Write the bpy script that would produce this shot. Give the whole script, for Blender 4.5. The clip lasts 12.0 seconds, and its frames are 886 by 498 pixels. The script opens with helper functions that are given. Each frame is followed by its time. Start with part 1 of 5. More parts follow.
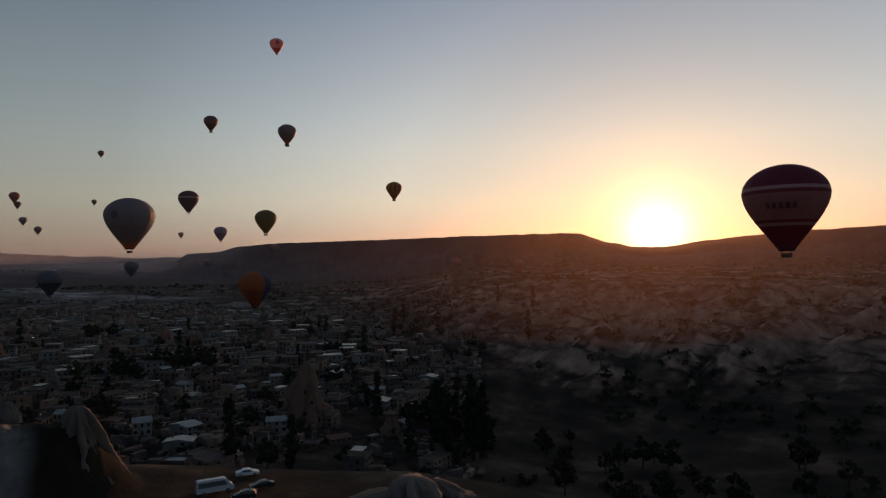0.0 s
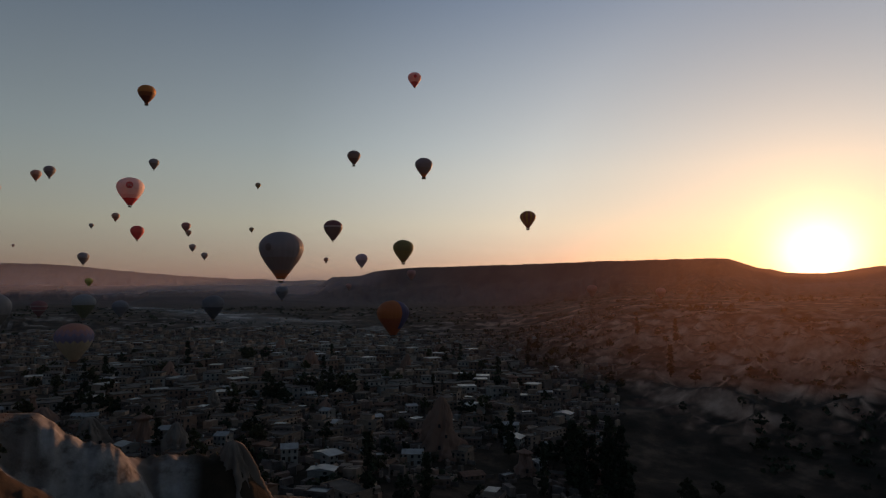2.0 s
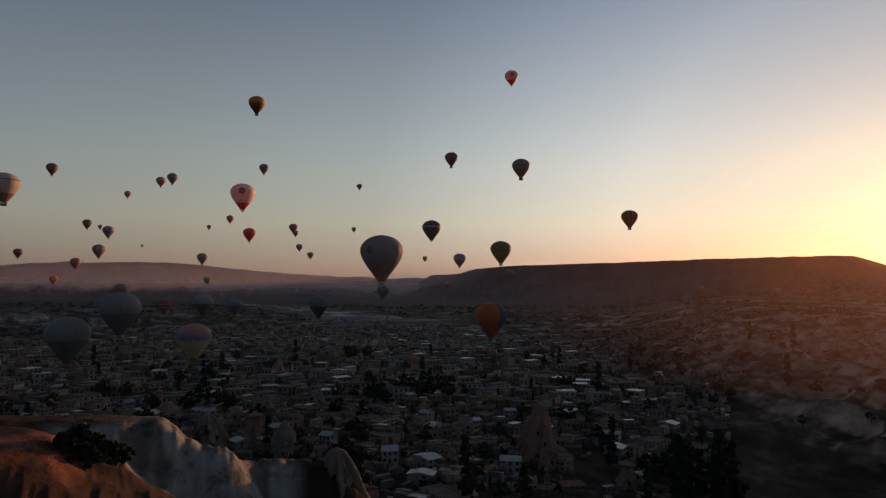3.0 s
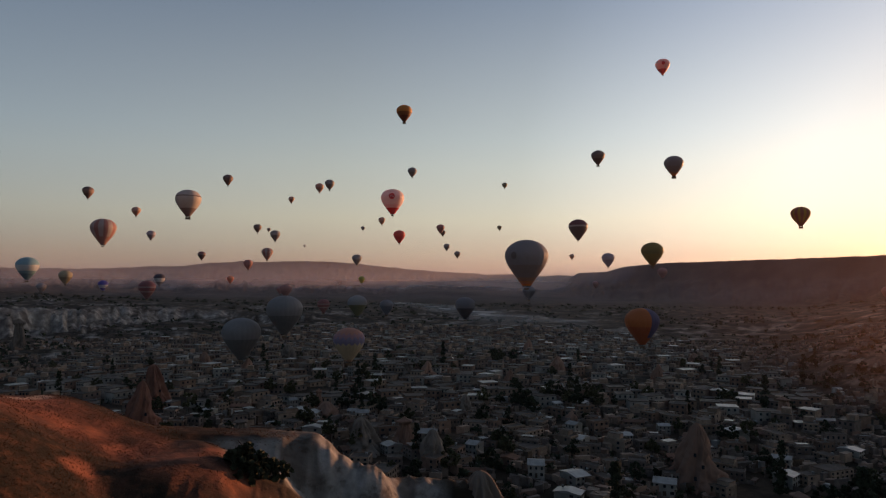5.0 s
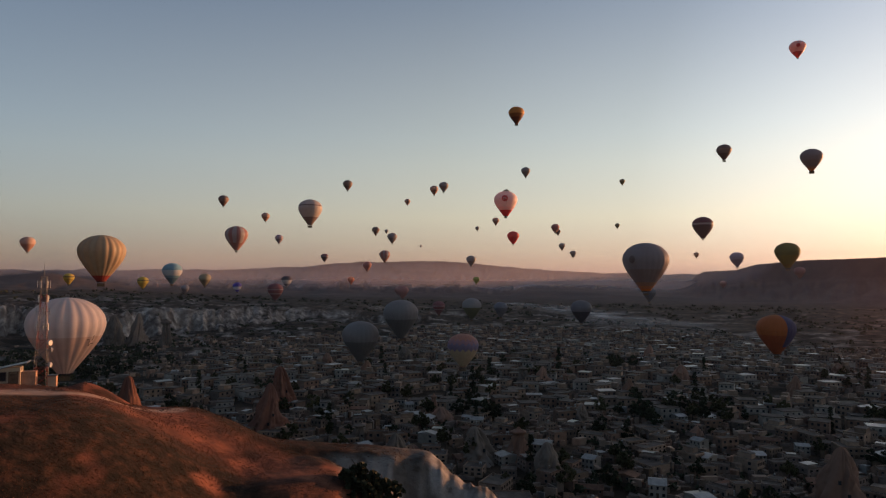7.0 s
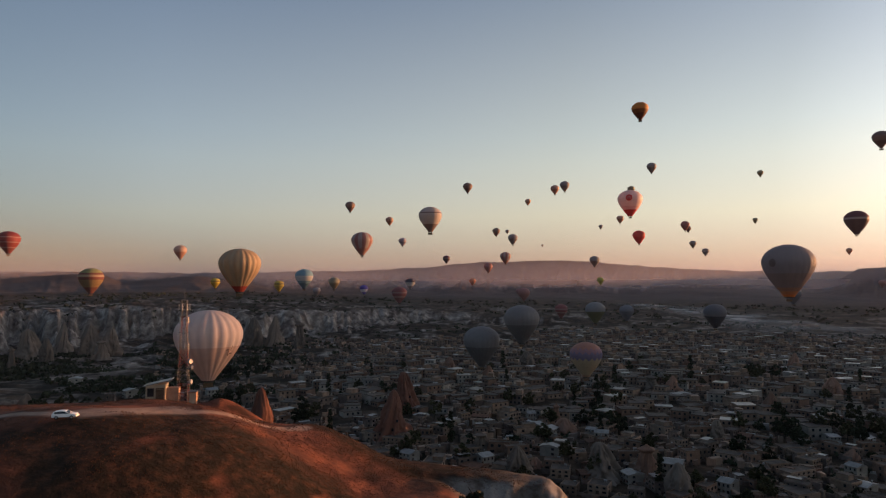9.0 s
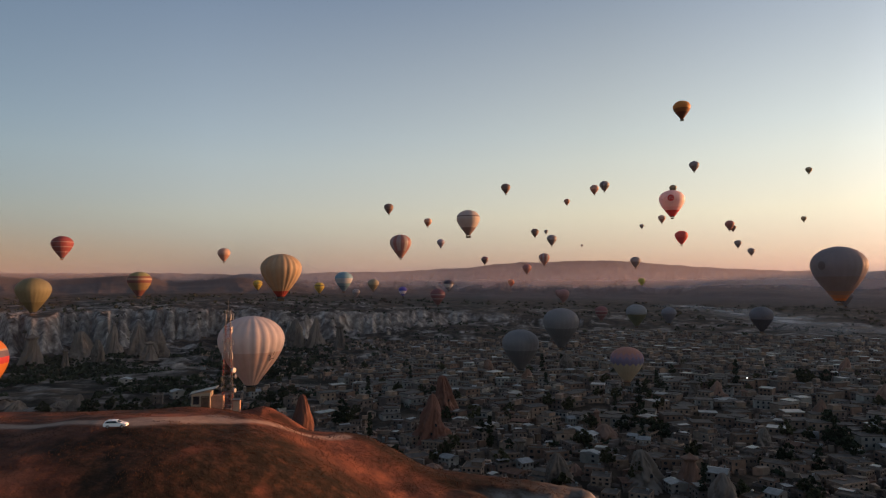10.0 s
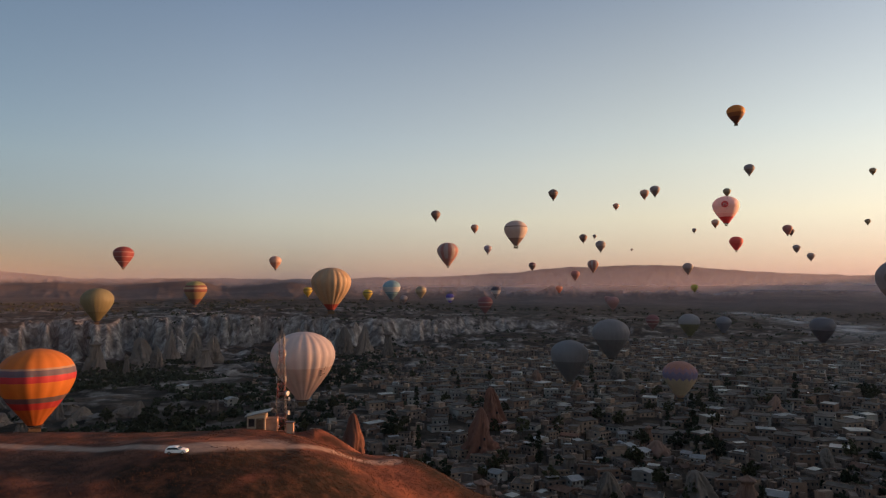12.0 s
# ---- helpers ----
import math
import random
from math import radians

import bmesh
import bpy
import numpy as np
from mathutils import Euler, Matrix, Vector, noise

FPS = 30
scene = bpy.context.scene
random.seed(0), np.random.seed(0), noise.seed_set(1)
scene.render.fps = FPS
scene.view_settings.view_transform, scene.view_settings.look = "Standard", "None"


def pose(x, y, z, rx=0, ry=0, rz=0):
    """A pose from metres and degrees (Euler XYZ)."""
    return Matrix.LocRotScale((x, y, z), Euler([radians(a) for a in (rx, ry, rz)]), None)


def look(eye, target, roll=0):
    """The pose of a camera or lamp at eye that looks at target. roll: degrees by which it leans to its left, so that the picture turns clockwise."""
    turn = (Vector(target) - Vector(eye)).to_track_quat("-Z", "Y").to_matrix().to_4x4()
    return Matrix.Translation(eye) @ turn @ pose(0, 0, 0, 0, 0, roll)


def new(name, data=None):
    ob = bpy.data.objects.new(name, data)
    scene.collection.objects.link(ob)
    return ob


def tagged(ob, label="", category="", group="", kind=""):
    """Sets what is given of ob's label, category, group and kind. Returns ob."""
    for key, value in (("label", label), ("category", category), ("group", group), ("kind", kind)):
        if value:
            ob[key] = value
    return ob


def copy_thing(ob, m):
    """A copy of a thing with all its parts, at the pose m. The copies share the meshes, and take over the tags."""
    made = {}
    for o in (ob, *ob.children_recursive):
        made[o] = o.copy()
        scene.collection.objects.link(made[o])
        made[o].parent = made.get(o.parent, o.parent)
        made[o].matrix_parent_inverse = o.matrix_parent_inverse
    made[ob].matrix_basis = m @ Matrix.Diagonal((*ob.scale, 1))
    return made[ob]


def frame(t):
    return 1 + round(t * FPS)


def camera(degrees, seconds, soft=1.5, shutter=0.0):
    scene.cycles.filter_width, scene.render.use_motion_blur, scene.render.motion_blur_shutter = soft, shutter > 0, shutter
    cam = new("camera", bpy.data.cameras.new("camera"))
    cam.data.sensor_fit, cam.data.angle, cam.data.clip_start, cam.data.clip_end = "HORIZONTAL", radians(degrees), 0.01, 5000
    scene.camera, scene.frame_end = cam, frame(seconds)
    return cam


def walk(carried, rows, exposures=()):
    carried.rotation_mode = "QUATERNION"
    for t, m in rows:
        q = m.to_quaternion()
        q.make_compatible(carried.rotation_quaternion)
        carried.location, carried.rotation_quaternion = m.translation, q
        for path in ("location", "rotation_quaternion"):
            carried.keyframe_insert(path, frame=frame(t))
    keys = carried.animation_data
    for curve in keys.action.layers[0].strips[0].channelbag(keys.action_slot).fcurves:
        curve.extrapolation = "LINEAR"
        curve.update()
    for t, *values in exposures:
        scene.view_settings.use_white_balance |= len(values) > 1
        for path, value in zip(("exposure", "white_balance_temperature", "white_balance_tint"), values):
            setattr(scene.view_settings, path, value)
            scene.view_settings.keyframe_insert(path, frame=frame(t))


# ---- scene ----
cam = camera(69.0, 12.0, soft=1.25)
walk(cam, [
    (0, pose(0.00, 0.00, 60.00, 91.58, 0, -43.82) @ pose(0, 0, 0, 0, 0, -0.59)),
    (0.5, pose(0.40, 0.19, 60.68, 92.20, 0, -42.51) @ pose(0, 0, 0, 0, 0, -0.42)),
    (1, pose(0.47, 0.29, 61.77, 93.12, 0, -39.93) @ pose(0, 0, 0, 0, 0, -0.33)),
    (1.5, pose(0.20, 0.22, 63.07, 93.61, 0, -37.00) @ pose(0, 0, 0, 0, 0, -0.21)),
    (2, pose(0.02, 0.07, 64.59, 93.74, 0, -31.98) @ pose(0, 0, 0, 0, 0, 0.02)),
    (2.5, pose(-0.02, -0.17, 66.21, 93.62, 0, -26.98) @ pose(0, 0, 0, 0, 0, 0.25)),
    (3, pose(0.24, -0.20, 67.67, 93.50, 0, -23.28) @ pose(0, 0, 0, 0, 0, 0.25)),
    (3.5, pose(0.54, -0.02, 68.93, 93.42, 0, -20.83) @ pose(0, 0, 0, 0, 0, 0.24)),
    (3.7, pose(0.64, 0.12, 69.47, 93.35, 0, -19.18) @ pose(0, 0, 0, 0, 0, 0.31)),
    (5.3, pose(1.68, 0.90, 73.50, 93.12, 0, -8.59) @ pose(0, 0, 0, 0, 0, 0.30)),
    (5.5, pose(1.92, 0.98, 73.89, 93.09, 0, -7.38) @ pose(0, 0, 0, 0, 0, 0.26)),
    (6, pose(2.45, 1.25, 74.82, 93.07, 0, -4.13) @ pose(0, 0, 0, 0, 0, 0.26)),
    (6.5, pose(2.54, 1.64, 75.81, 93.05, 0, -1.89) @ pose(0, 0, 0, 0, 0, 0.31)),
    (7, pose(2.59, 2.06, 76.84, 92.99, 0, -0.16) @ pose(0, 0, 0, 0, 0, 0.25)),
    (7.2, pose(2.60, 2.21, 77.24, 93.03, 0, 0.84) @ pose(0, 0, 0, 0, 0, 0.19)),
    (8.8, pose(3.63, 4.08, 80.65, 93.01, 0, 9.62) @ pose(0, 0, 0, 0, 0, -0.01)),
    (9, pose(3.66, 4.24, 81.07, 92.92, 0, 10.61) @ pose(0, 0, 0, 0, 0, -0.11)),
    (9.5, pose(3.67, 4.24, 82.05, 92.95, 0, 12.58) @ pose(0, 0, 0, 0, 0, -0.15)),
    (10, pose(3.89, 3.88, 83.07, 92.95, 0, 14.02) @ pose(0, 0, 0, 0, 0, -0.21)),
    (10.5, pose(3.87, 3.62, 84.11, 92.98, 0, 15.22) @ pose(0, 0, 0, 0, 0, -0.23)),
    (11, pose(3.91, 3.32, 85.18, 93.18, 0, 16.22) @ pose(0, 0, 0, 0, 0, -0.26)),
    (11.5, pose(3.79, 3.14, 86.28, 93.37, 0, 17.17) @ pose(0, 0, 0, 0, 0, -0.24)),
    (12, pose(3.70, 3.07, 87.31, 93.35, 0, 18.18) @ pose(0, 0, 0, 0, 0, -0.20)),
], exposures=[(0.0, 0.03, 6150, 14), (2.5, 0.10, 6250, 15), (3.5, 0.46, 6350, 16), (5.5, 0.84, 6450, 17), (9.5, 1.24, 6600, 17), (12.0, 1.36, 6650, 17)])

# ---- world, sun ----
SUN_AZ, SUN_EL = 62.2, 2.5         # degrees right of +y, degrees up
world = bpy.data.worlds.new("dawn_sky")
scene.world = world
world.use_nodes = True
wn = world.node_tree.nodes
wl = world.node_tree.links
sky = wn.new("ShaderNodeTexSky")
sky.sky_type = "NISHITA"
sky.sun_disc = False
sky.sun_elevation = radians(SUN_EL)
sky.sun_rotation = radians(SUN_AZ)
sky.altitude = 1100
sky.air_density = 1.0
sky.dust_density = 1.0
sky.ozone_density = 2.0


def sky_math(op, a, b=0.0, c=0.0):
    m = wn.new("ShaderNodeMath")
    m.operation = op
    for k, v in enumerate((a, b, c)):
        if isinstance(v, (int, float)):
            m.inputs[k].default_value = v
        else:
            wl.new(v, m.inputs[k])
    return m.outputs[0]


def sky_add(a, b, fac, kind="ADD"):
    m = wn.new("ShaderNodeMix")
    m.data_type, m.blend_type, m.clamp_factor = "RGBA", kind, False
    for v, key in ((a, "A"), (b, "B"), (fac, "Factor")):
        if isinstance(v, (int, float)):
            m.inputs[key].default_value = v
        elif isinstance(v, tuple):
            m.inputs[key].default_value = (*v, 1)
        else:
            wl.new(v, m.inputs[key])
    return m.outputs["Result"]


# thin high haze low over the horizon, stronger towards the sun, and the sun's aureole
ray = wn.new("ShaderNodeTexCoord").outputs["Generated"]
sep = wn.new("ShaderNodeSeparateXYZ")
wl.new(ray, sep.inputs[0])
dot = wn.new("ShaderNodeVectorMath")
dot.operation = "DOT_PRODUCT"
wl.new(ray, dot.inputs[0])
dot.inputs[1].default_value = tuple(Vector((math.sin(radians(SUN_AZ)), math.cos(radians(SUN_AZ)), math.tan(radians(SUN_EL)))).normalized())
toward = sky_math("MAXIMUM", dot.outputs["Value"], 0.0)
veil = wn.new("ShaderNodeValToRGB")
for k, (p, c) in enumerate(((0.0, (0.21, 0.155, 0.19)), (1.0, (0.0, 0.0, 0.0)), (0.03, (0.265, 0.205, 0.19)), (0.10, (0.355, 0.31, 0.22)), (0.22, (0.26, 0.265, 0.235)), (0.42, (0.11, 0.125, 0.15)))):
    e = veil.color_ramp.elements[k] if k < 2 else veil.color_ramp.elements.new(p)
    e.position, e.color = p, (*c, 1)
wl.new(sep.outputs["Z"], veil.inputs["Fac"])
side = sky_math("MULTIPLY_ADD", sky_math("MAXIMUM", sky_math("ADD", dot.outputs["Value"], 0.48), 0.0), 0.53, 0.09)
side = sky_math("MULTIPLY_ADD", sky_math("POWER", toward, 2.5), 0.25, side)
glow = sky_math("MULTIPLY", sky_math("POWER", toward, 330.0), 0.62)
core = sky_math("MULTIPLY", sky_math("POWER", toward, 1000.0), 1.7)
cast = wn.new("ShaderNodeValToRGB")
for k, (p, c) in enumerate(((0.0, (0.44, 0.40, 0.60)), (1.0, (1.0, 0.92, 0.89)), (0.06, (0.62, 0.57, 0.69)), (0.18, (1.0, 0.90, 0.875)))):
    e = cast.color_ramp.elements[k] if k < 2 else cast.color_ramp.elements.new(p)
    e.position, e.color = p, (*c, 1)
wl.new(sep.outputs["Z"], cast.inputs["Fac"])
tinted = sky_add(sky.outputs["Color"], cast.outputs["Color"], 1.0, "MULTIPLY")
total = sky_add(sky_add((0.0, 0.0, 0.0), tinted, 0.106), veil.outputs["Color"], side)
total = sky_add(total, (1.0, 0.97, 0.85), sky_math("POWER", toward, 6.0), "MULTIPLY")
# the low eastern sky brightens steeply towards the sun
drift = wn.new("ShaderNodeValToRGB")
for k, (p, c) in enumerate(((0.30, (0.70, 0.72, 0.72)), (1.0, (0.72, 0.70, 0.72)), (0.45, (0.74, 0.76, 0.76)), (0.73, (0.63, 0.62, 0.57)), (0.85, (0.62, 0.61, 0.57)), (0.96, (0.84, 0.81, 0.80)))):
    e = drift.color_ramp.elements[k] if k < 2 else drift.color_ramp.elements.new(p)
    e.position, e.color = p, (*c, 1)
wl.new(sky_math("MULTIPLY_ADD", dot.outputs["Value"], 0.5, 0.5), drift.inputs["Fac"])
total = sky_add(total, sky_add((0.0, 0.0, 0.0), drift.outputs["Color"], 1.43), 1.0, "MULTIPLY")
total = sky_add(total, (1.0, 0.66, 0.13), glow)
total = sky_add(total, (1.0, 0.90, 0.58), core)
wl.new(total, wn["Background"].inputs["Color"])
wn["Background"].inputs["Strength"].default_value = 1.0

sun_data = bpy.data.lights.new("sun", "SUN")
sun_data.energy = 4.4
sun_data.angle = radians(1.2)         # the disc, widened by the haze that it shines through
sun_data.color = (1.0, 0.46, 0.19)
sun = new("sun", sun_data)
sun.matrix_world = look((0, 0, 0), (-math.sin(radians(SUN_AZ)), -math.cos(radians(SUN_AZ)), -math.tan(radians(SUN_EL))))

# ---- helpers for building ----
Z0 = 60.0                            # the first eye height; the town floor lies near z = 8
rng = np.random.default_rng(7)
TABLE = rng.random((256, 256))


def vnoise(x, y):
    xi, yi = np.floor(x).astype(int), np.floor(y).astype(int)
    u, v = x - xi, y - yi
    u, v = u * u * (3 - 2 * u), v * v * (3 - 2 * v)
    a, b = TABLE[xi % 256, yi % 256], TABLE[(xi + 1) % 256, yi % 256]
    c, d = TABLE[xi % 256, (yi + 1) % 256], TABLE[(xi + 1) % 256, (yi + 1) % 256]
    return (a * (1 - u) + b * u) * (1 - v) + (c * (1 - u) + d * u) * v


def fbm(x, y, octaves=4):
    total, amp, norm = 0.0, 1.0, 0.0
    for k in range(octaves):
        total = total + amp * vnoise(x * 2**k + 17.3 * k, y * 2**k + 5.1 * k)
        norm, amp = norm + amp, amp * 0.5
    return total / norm


def ridged(x, y, octaves=3):
    total, amp, norm = 0.0, 1.0, 0.0
    for k in range(octaves):
        total = total + amp * (1 - np.abs(2 * vnoise(x * 2**k + 9.7 * k, y * 2**k + 3.3 * k) - 1))
        norm, amp = norm + amp, amp * 0.5
    return total / norm


def step(a, b, x):
    t = np.clip((x - a) / (b - a), 0, 1)
    return t * t * (3 - 2 * t)


def ridge_line(x, y, ax, ay, az, bx, by, bz, flat, slope, soft=14):
    """Height of a long mound with a crest from a to b, a flat top of that half width and sides of that slope."""
    t = np.clip(((x - ax) * (bx - ax) + (y - ay) * (by - ay)) / ((bx - ax) ** 2 + (by - ay) ** 2), 0, 1)
    far = np.hypot(x - ax - t * (bx - ax), y - ay - t * (by - ay))
    out = np.maximum(far - flat, 0)
    return az + t * (bz - az) - slope * out * out / (out + soft) - 0.0012 * np.minimum(far, flat) ** 2


def smax(a, b, k):
    h = np.clip(0.5 + 0.5 * (a - b) / k, 0, 1)
    return b * (1 - h) + a * h + k * h * (1 - h)


def hill_only(x, y):
    h = ridge_line(x, y, -190, 40, 2.0, -72, 96, -0.6, 17, 0.75)
    h = smax(h, ridge_line(x, y, -72, 96, 0.7, -68, 119, -5.6, 8, 0.87), 3)
    h = smax(h, ridge_line(x, y, -66, 110, -4.3, -47.4, 117.6, -7.0, 5, 0.9, 9), 3)
    h = smax(h, ridge_line(x, y, -47.4, 117.6, -7.0, -26.1, 108.8, -13.6, 8.3, 0.9, 9), 3)
    h = smax(h, ridge_line(x, y, -26.1, 108.8, -13.6, -14.7, 103.7, -18.7, 3, 1.3, 6), 2)
    h = smax(h, ridge_line(x, y, -64, 38, -15, -30, 62, -26, 9, 0.45), 6)
    h = smax(h, ridge_line(x, y, -30, 122, -12.3, -3, 127, -16.0, 3, 2.3, 4), 1.5)
    h = smax(h, ridge_line(x, y, -3, 127, -16.0, 9, 123.5, -21.4, 1.5, 2.2, 4), 1.5)
    h = smax(h, ridge_line(x, y, 9, 124, -21.9, 17, 133, -28.1, 1.0, 2.0, 4), 1.5)
    h = smax(h, ridge_line(x, y, 18, 131, -27.4, 31, 127.5, -26.8, 1.5, 1.9, 4), 1.5)
    h = smax(h, ridge_line(x, y, -76, 117, -1.8, -67, 122, -3.0, 3.0, 0.8, 4), 1.5)
    h = smax(h, ridge_line(x, y, -66.5, 123, -2.6, -64, 123.8, -2.0, 0.5, 0.75, 2), 0.6)
    h = smax(h, ridge_line(x, y, -64, 123.8, -2.0, -59.5, 126.5, -6.0, 0.5, 0.75, 2), 0.6)
    h = smax(h, ridge_line(x, y, 14, 136, -36, 74, 96, -43, 13, 0.42), 4)
    return smax(h, ridge_line(x, y, -40, -20, -22, 40, -60, -24, 40, 0.4), 6)


def crest(az, r, marks, dist, depth, base, cap, worn=0.0):
    """A range of hills: its crest elevation by bearing, seen from the start, with a cliff of the given share under the crest."""
    el = np.interp(az, marks[0::2], marks[1::2])
    d = np.interp(az, dist[0::2], dist[1::2])
    top = d * np.tan(np.radians(el))
    s = np.clip((r - d + depth) / depth, 0, 1)
    rise = (1 - cap) * s**1.6 / (1 - cap * 0.15) + cap * step(0.86, 1.0, s)
    rise = np.minimum(rise, 1.0)
    gullies = 0.0 if not worn else worn * (ridged(az * 1.3 + 3, r / 420 + 11, 3) - 0.6) * 4 * s * (1 - s)
    return base + np.maximum(top - base, 0) * rise + gullies * np.clip((top - base) / 120, 0, 1)


def height(x, y):
    """Ground height over the start eye level (z = Z0)."""
    x, y = np.asarray(x, float), np.asarray(y, float)
    r, az = np.hypot(x, y), np.degrees(np.arctan2(x, y))
    n1 = fbm(x / 260, y / 260, 4) - 0.5
    n2 = fbm(x / 45 + 40, y / 45, 4) - 0.5
    base = -52 - 17 * np.exp(-(((x - 215) / 130) ** 2 + ((y - 130) / 120) ** 2)) + 11 * n1 + 6.0 * n2
    base = base + 12 * step(700, 1500, r)
    # plateau with worn tuff cliffs to the west
    edge = 810 + 170 * (fbm(x / 120 + 3, y / 120 + 8, 4) - 0.5) + 250 * step(-28, -8, az) + (75 + 75 * step(-22, -34, az)) * (ridged(az * 0.85 + 40 + 0.5 * n1, 0 * az + 7 + r / 700, 3) - 0.62)
    lift = step(0, 1, (r - edge) / 85)
    gully = ridged(x / 34 + 5 * n1, y / 34, 3)
    top = -13 - 22 * step(-34, -6, az) + 6 * n1
    west = step(14, -16, az)
    base = base + west * (lift * (top + 46) + 34 * (gully - 0.62) * lift * (1 - lift) * 4 * (0.5 + 0.5 * step(-8, -30, az)) + 9 * (gully - 0.6) * step(520, 700, r) * step(1500, 1000, r))
    # badlands to the east
    east = step(36, 50, az)
    lift2 = step(0, 1, (r - 270 - 200 * (fbm(x / 90, y / 90 + 31, 3) - 0.5)) / 500)
    base = base + east * (lift2 * (34 + 3 * n2) + 30 * (ridged(x / 40 + 2, y / 40, 3) - 0.6) * lift2 * (1 - lift2) * 4)
    mid = step(16, 30, az) * step(46, 36, az)
    base = base + mid * 7 * (ridged(x / 50, y / 50 + 9, 3) - 0.55) * step(650, 900, r) * step(1900, 1300, r)
    h = base
    rough = 1 + 0.0 * r
    far_n = (fbm(az / 1.6, r / 300 + 50, 4) - 0.5)
    h = np.maximum(h, crest(az, r, [15, -1.3, 19, -0.4, 21.0, 0.5, 22.2, 1.30, 24.6, 1.42, 26.0, 1.85, 28.9, 2.15, 38, 2.45, 47, 2.7, 54.6, 2.85, 55.8, 2.75, 58, 2.0, 60, 1.6, 62.5, 1.45, 66, 1.95, 72, 2.5, 80, 2.8, 90, 2.4],
                        [15, 3300, 21, 3300, 35, 2800, 55, 2100, 62, 2500, 80, 2300], 750, base, 0.4, 42) + 14 * far_n * step(1600, 2400, r) * step(3600, 2000, r) * 0.6)
    h = np.maximum(h, crest(az, r, [-75, 1.7, -53, 1.6, -47.5, 1.12, -42, 1.05, -33, 1.02, -27, 1.12, -17.5, 1.25, -12, 1.6, -7, 2.02, 0, 2.12, 6, 1.65, 12, 1.15, 16, 1.02, 22, 1.02, 32, 0.7, 90, 0.6],
                            [-75, 4650, 90, 4650], 1700, base, 0.06, 55) + 26 * far_n * step(3100, 4300, r))
    h = np.maximum(h, crest(az, r, [-75, 0.6, -54, 0.75, -49, 0.98, -45, 0.7, -41, 1.02, -38.5, 1.08, -37.0, 0.5, -34, 0.7, -31.5, 0.98, -29.5, 0.62, -26.5, 0.1, -24, -0.6, 90, -1.2],
                            [-75, 2900, 90, 2900], 600, base, 0.3, 20) + 10 * far_n * step(2300, 2800, r))
    h = np.maximum(h, crest(az, r, [-75, -1.6, 3.5, -1.2, 6.2, -0.95, 7.6, -0.40, 10, -0.34, 14, -0.42, 15.5, -0.6, 19, -0.7, 24, -1.0, 90, -1.6], [-75, 2350, 90, 2350], 380, base, 0.3))
    # the near hill with its crest track
    hz = hill_only(x, y)
    near = hz
    near = near + 1.6 * n2 + 0.6 * (fbm(x / 9, y / 9 + 60, 3) - 0.5) * step(0, 6, np.hypot(x + 70, y - 100) - 4)
    flute = ridged(x / 7 + 0.6 * n2, y / 16, 3) - 0.6
    near = near + 3.0 * flute * step(-14, -18, hz) * step(-36, -26, hz)
    near = near + 1.3 * (ridged(x / 2.6 + n2, y / 5 + 4, 2) - 0.6) * step(-15, -19, hz) * step(-38, -30, hz)
    return smax(near, h, 5)


def ground_z(x, y):
    return float(height(np.array([x]), np.array([y]))[0]) + Z0


# ---- materials ----
def nodes_of(name):
    m = bpy.data.materials.new(name)
    m.use_nodes = True
    return m, m.node_tree.nodes, m.node_tree.links, m.node_tree.nodes["Principled BSDF"]


def textured(name, c1, c2, scale, rough=0.9, bump=0.3, metal=0.0, fine=None, vary=0.22, spec=0.3, coords="Object"):
    """Two-scale mottled surface between two base colours, with fine relief."""
    m, n, l, b = nodes_of(name)
    tc = n.new("ShaderNodeTexCoord")
    big, small = n.new("ShaderNodeTexNoise"), n.new("ShaderNodeTexNoise")
    big.inputs["Scale"].default_value, small.inputs["Scale"].default_value = scale, fine or scale * 9
    big.inputs["Detail"].default_value = small.inputs["Detail"].default_value = 6
    mixv = n.new("ShaderNodeMath")
    mixv.operation = "MULTIPLY_ADD"
    mixv.inputs[1].default_value = 0.4
    ramp = n.new("ShaderNodeValToRGB")
    ramp.color_ramp.elements[0].position, ramp.color_ramp.elements[1].position = 0.5, 0.9
    ramp.color_ramp.elements[0].color, ramp.color_ramp.elements[1].color = (*c1, 1), (*c2, 1)
    info, hsv, mr = n.new("ShaderNodeObjectInfo"), n.new("ShaderNodeHueSaturation"), n.new("ShaderNodeMapRange")
    mr.inputs["To Min"].default_value, mr.inputs["To Max"].default_value = 1 - vary, 1 + vary
    bm = n.new("ShaderNodeBump")
    bm.inputs["Strength"].default_value = bump
    for t in (big, small):
        l.new(tc.outputs[coords], t.inputs["Vector"])
    l.new(small.outputs["Fac"], mixv.inputs[0])
    l.new(big.outputs["Fac"], mixv.inputs[2])
    l.new(mixv.outputs[0], ramp.inputs["Fac"])
    l.new(info.outputs["Random"], mr.inputs["Value"])
    l.new(mr.outputs["Result"], hsv.inputs["Value"])
    l.new(ramp.outputs["Color"], hsv.inputs["Color"])
    l.new(hsv.outputs["Color"], b.inputs["Base Color"])
    l.new(small.outputs["Fac"], bm.inputs["Height"])
    l.new(bm.outputs["Normal"], b.inputs["Normal"])
    b.inputs["Roughness"].default_value, b.inputs["Metallic"].default_value = rough, metal
    b.inputs["Specular IOR Level"].default_value = spec
    return m


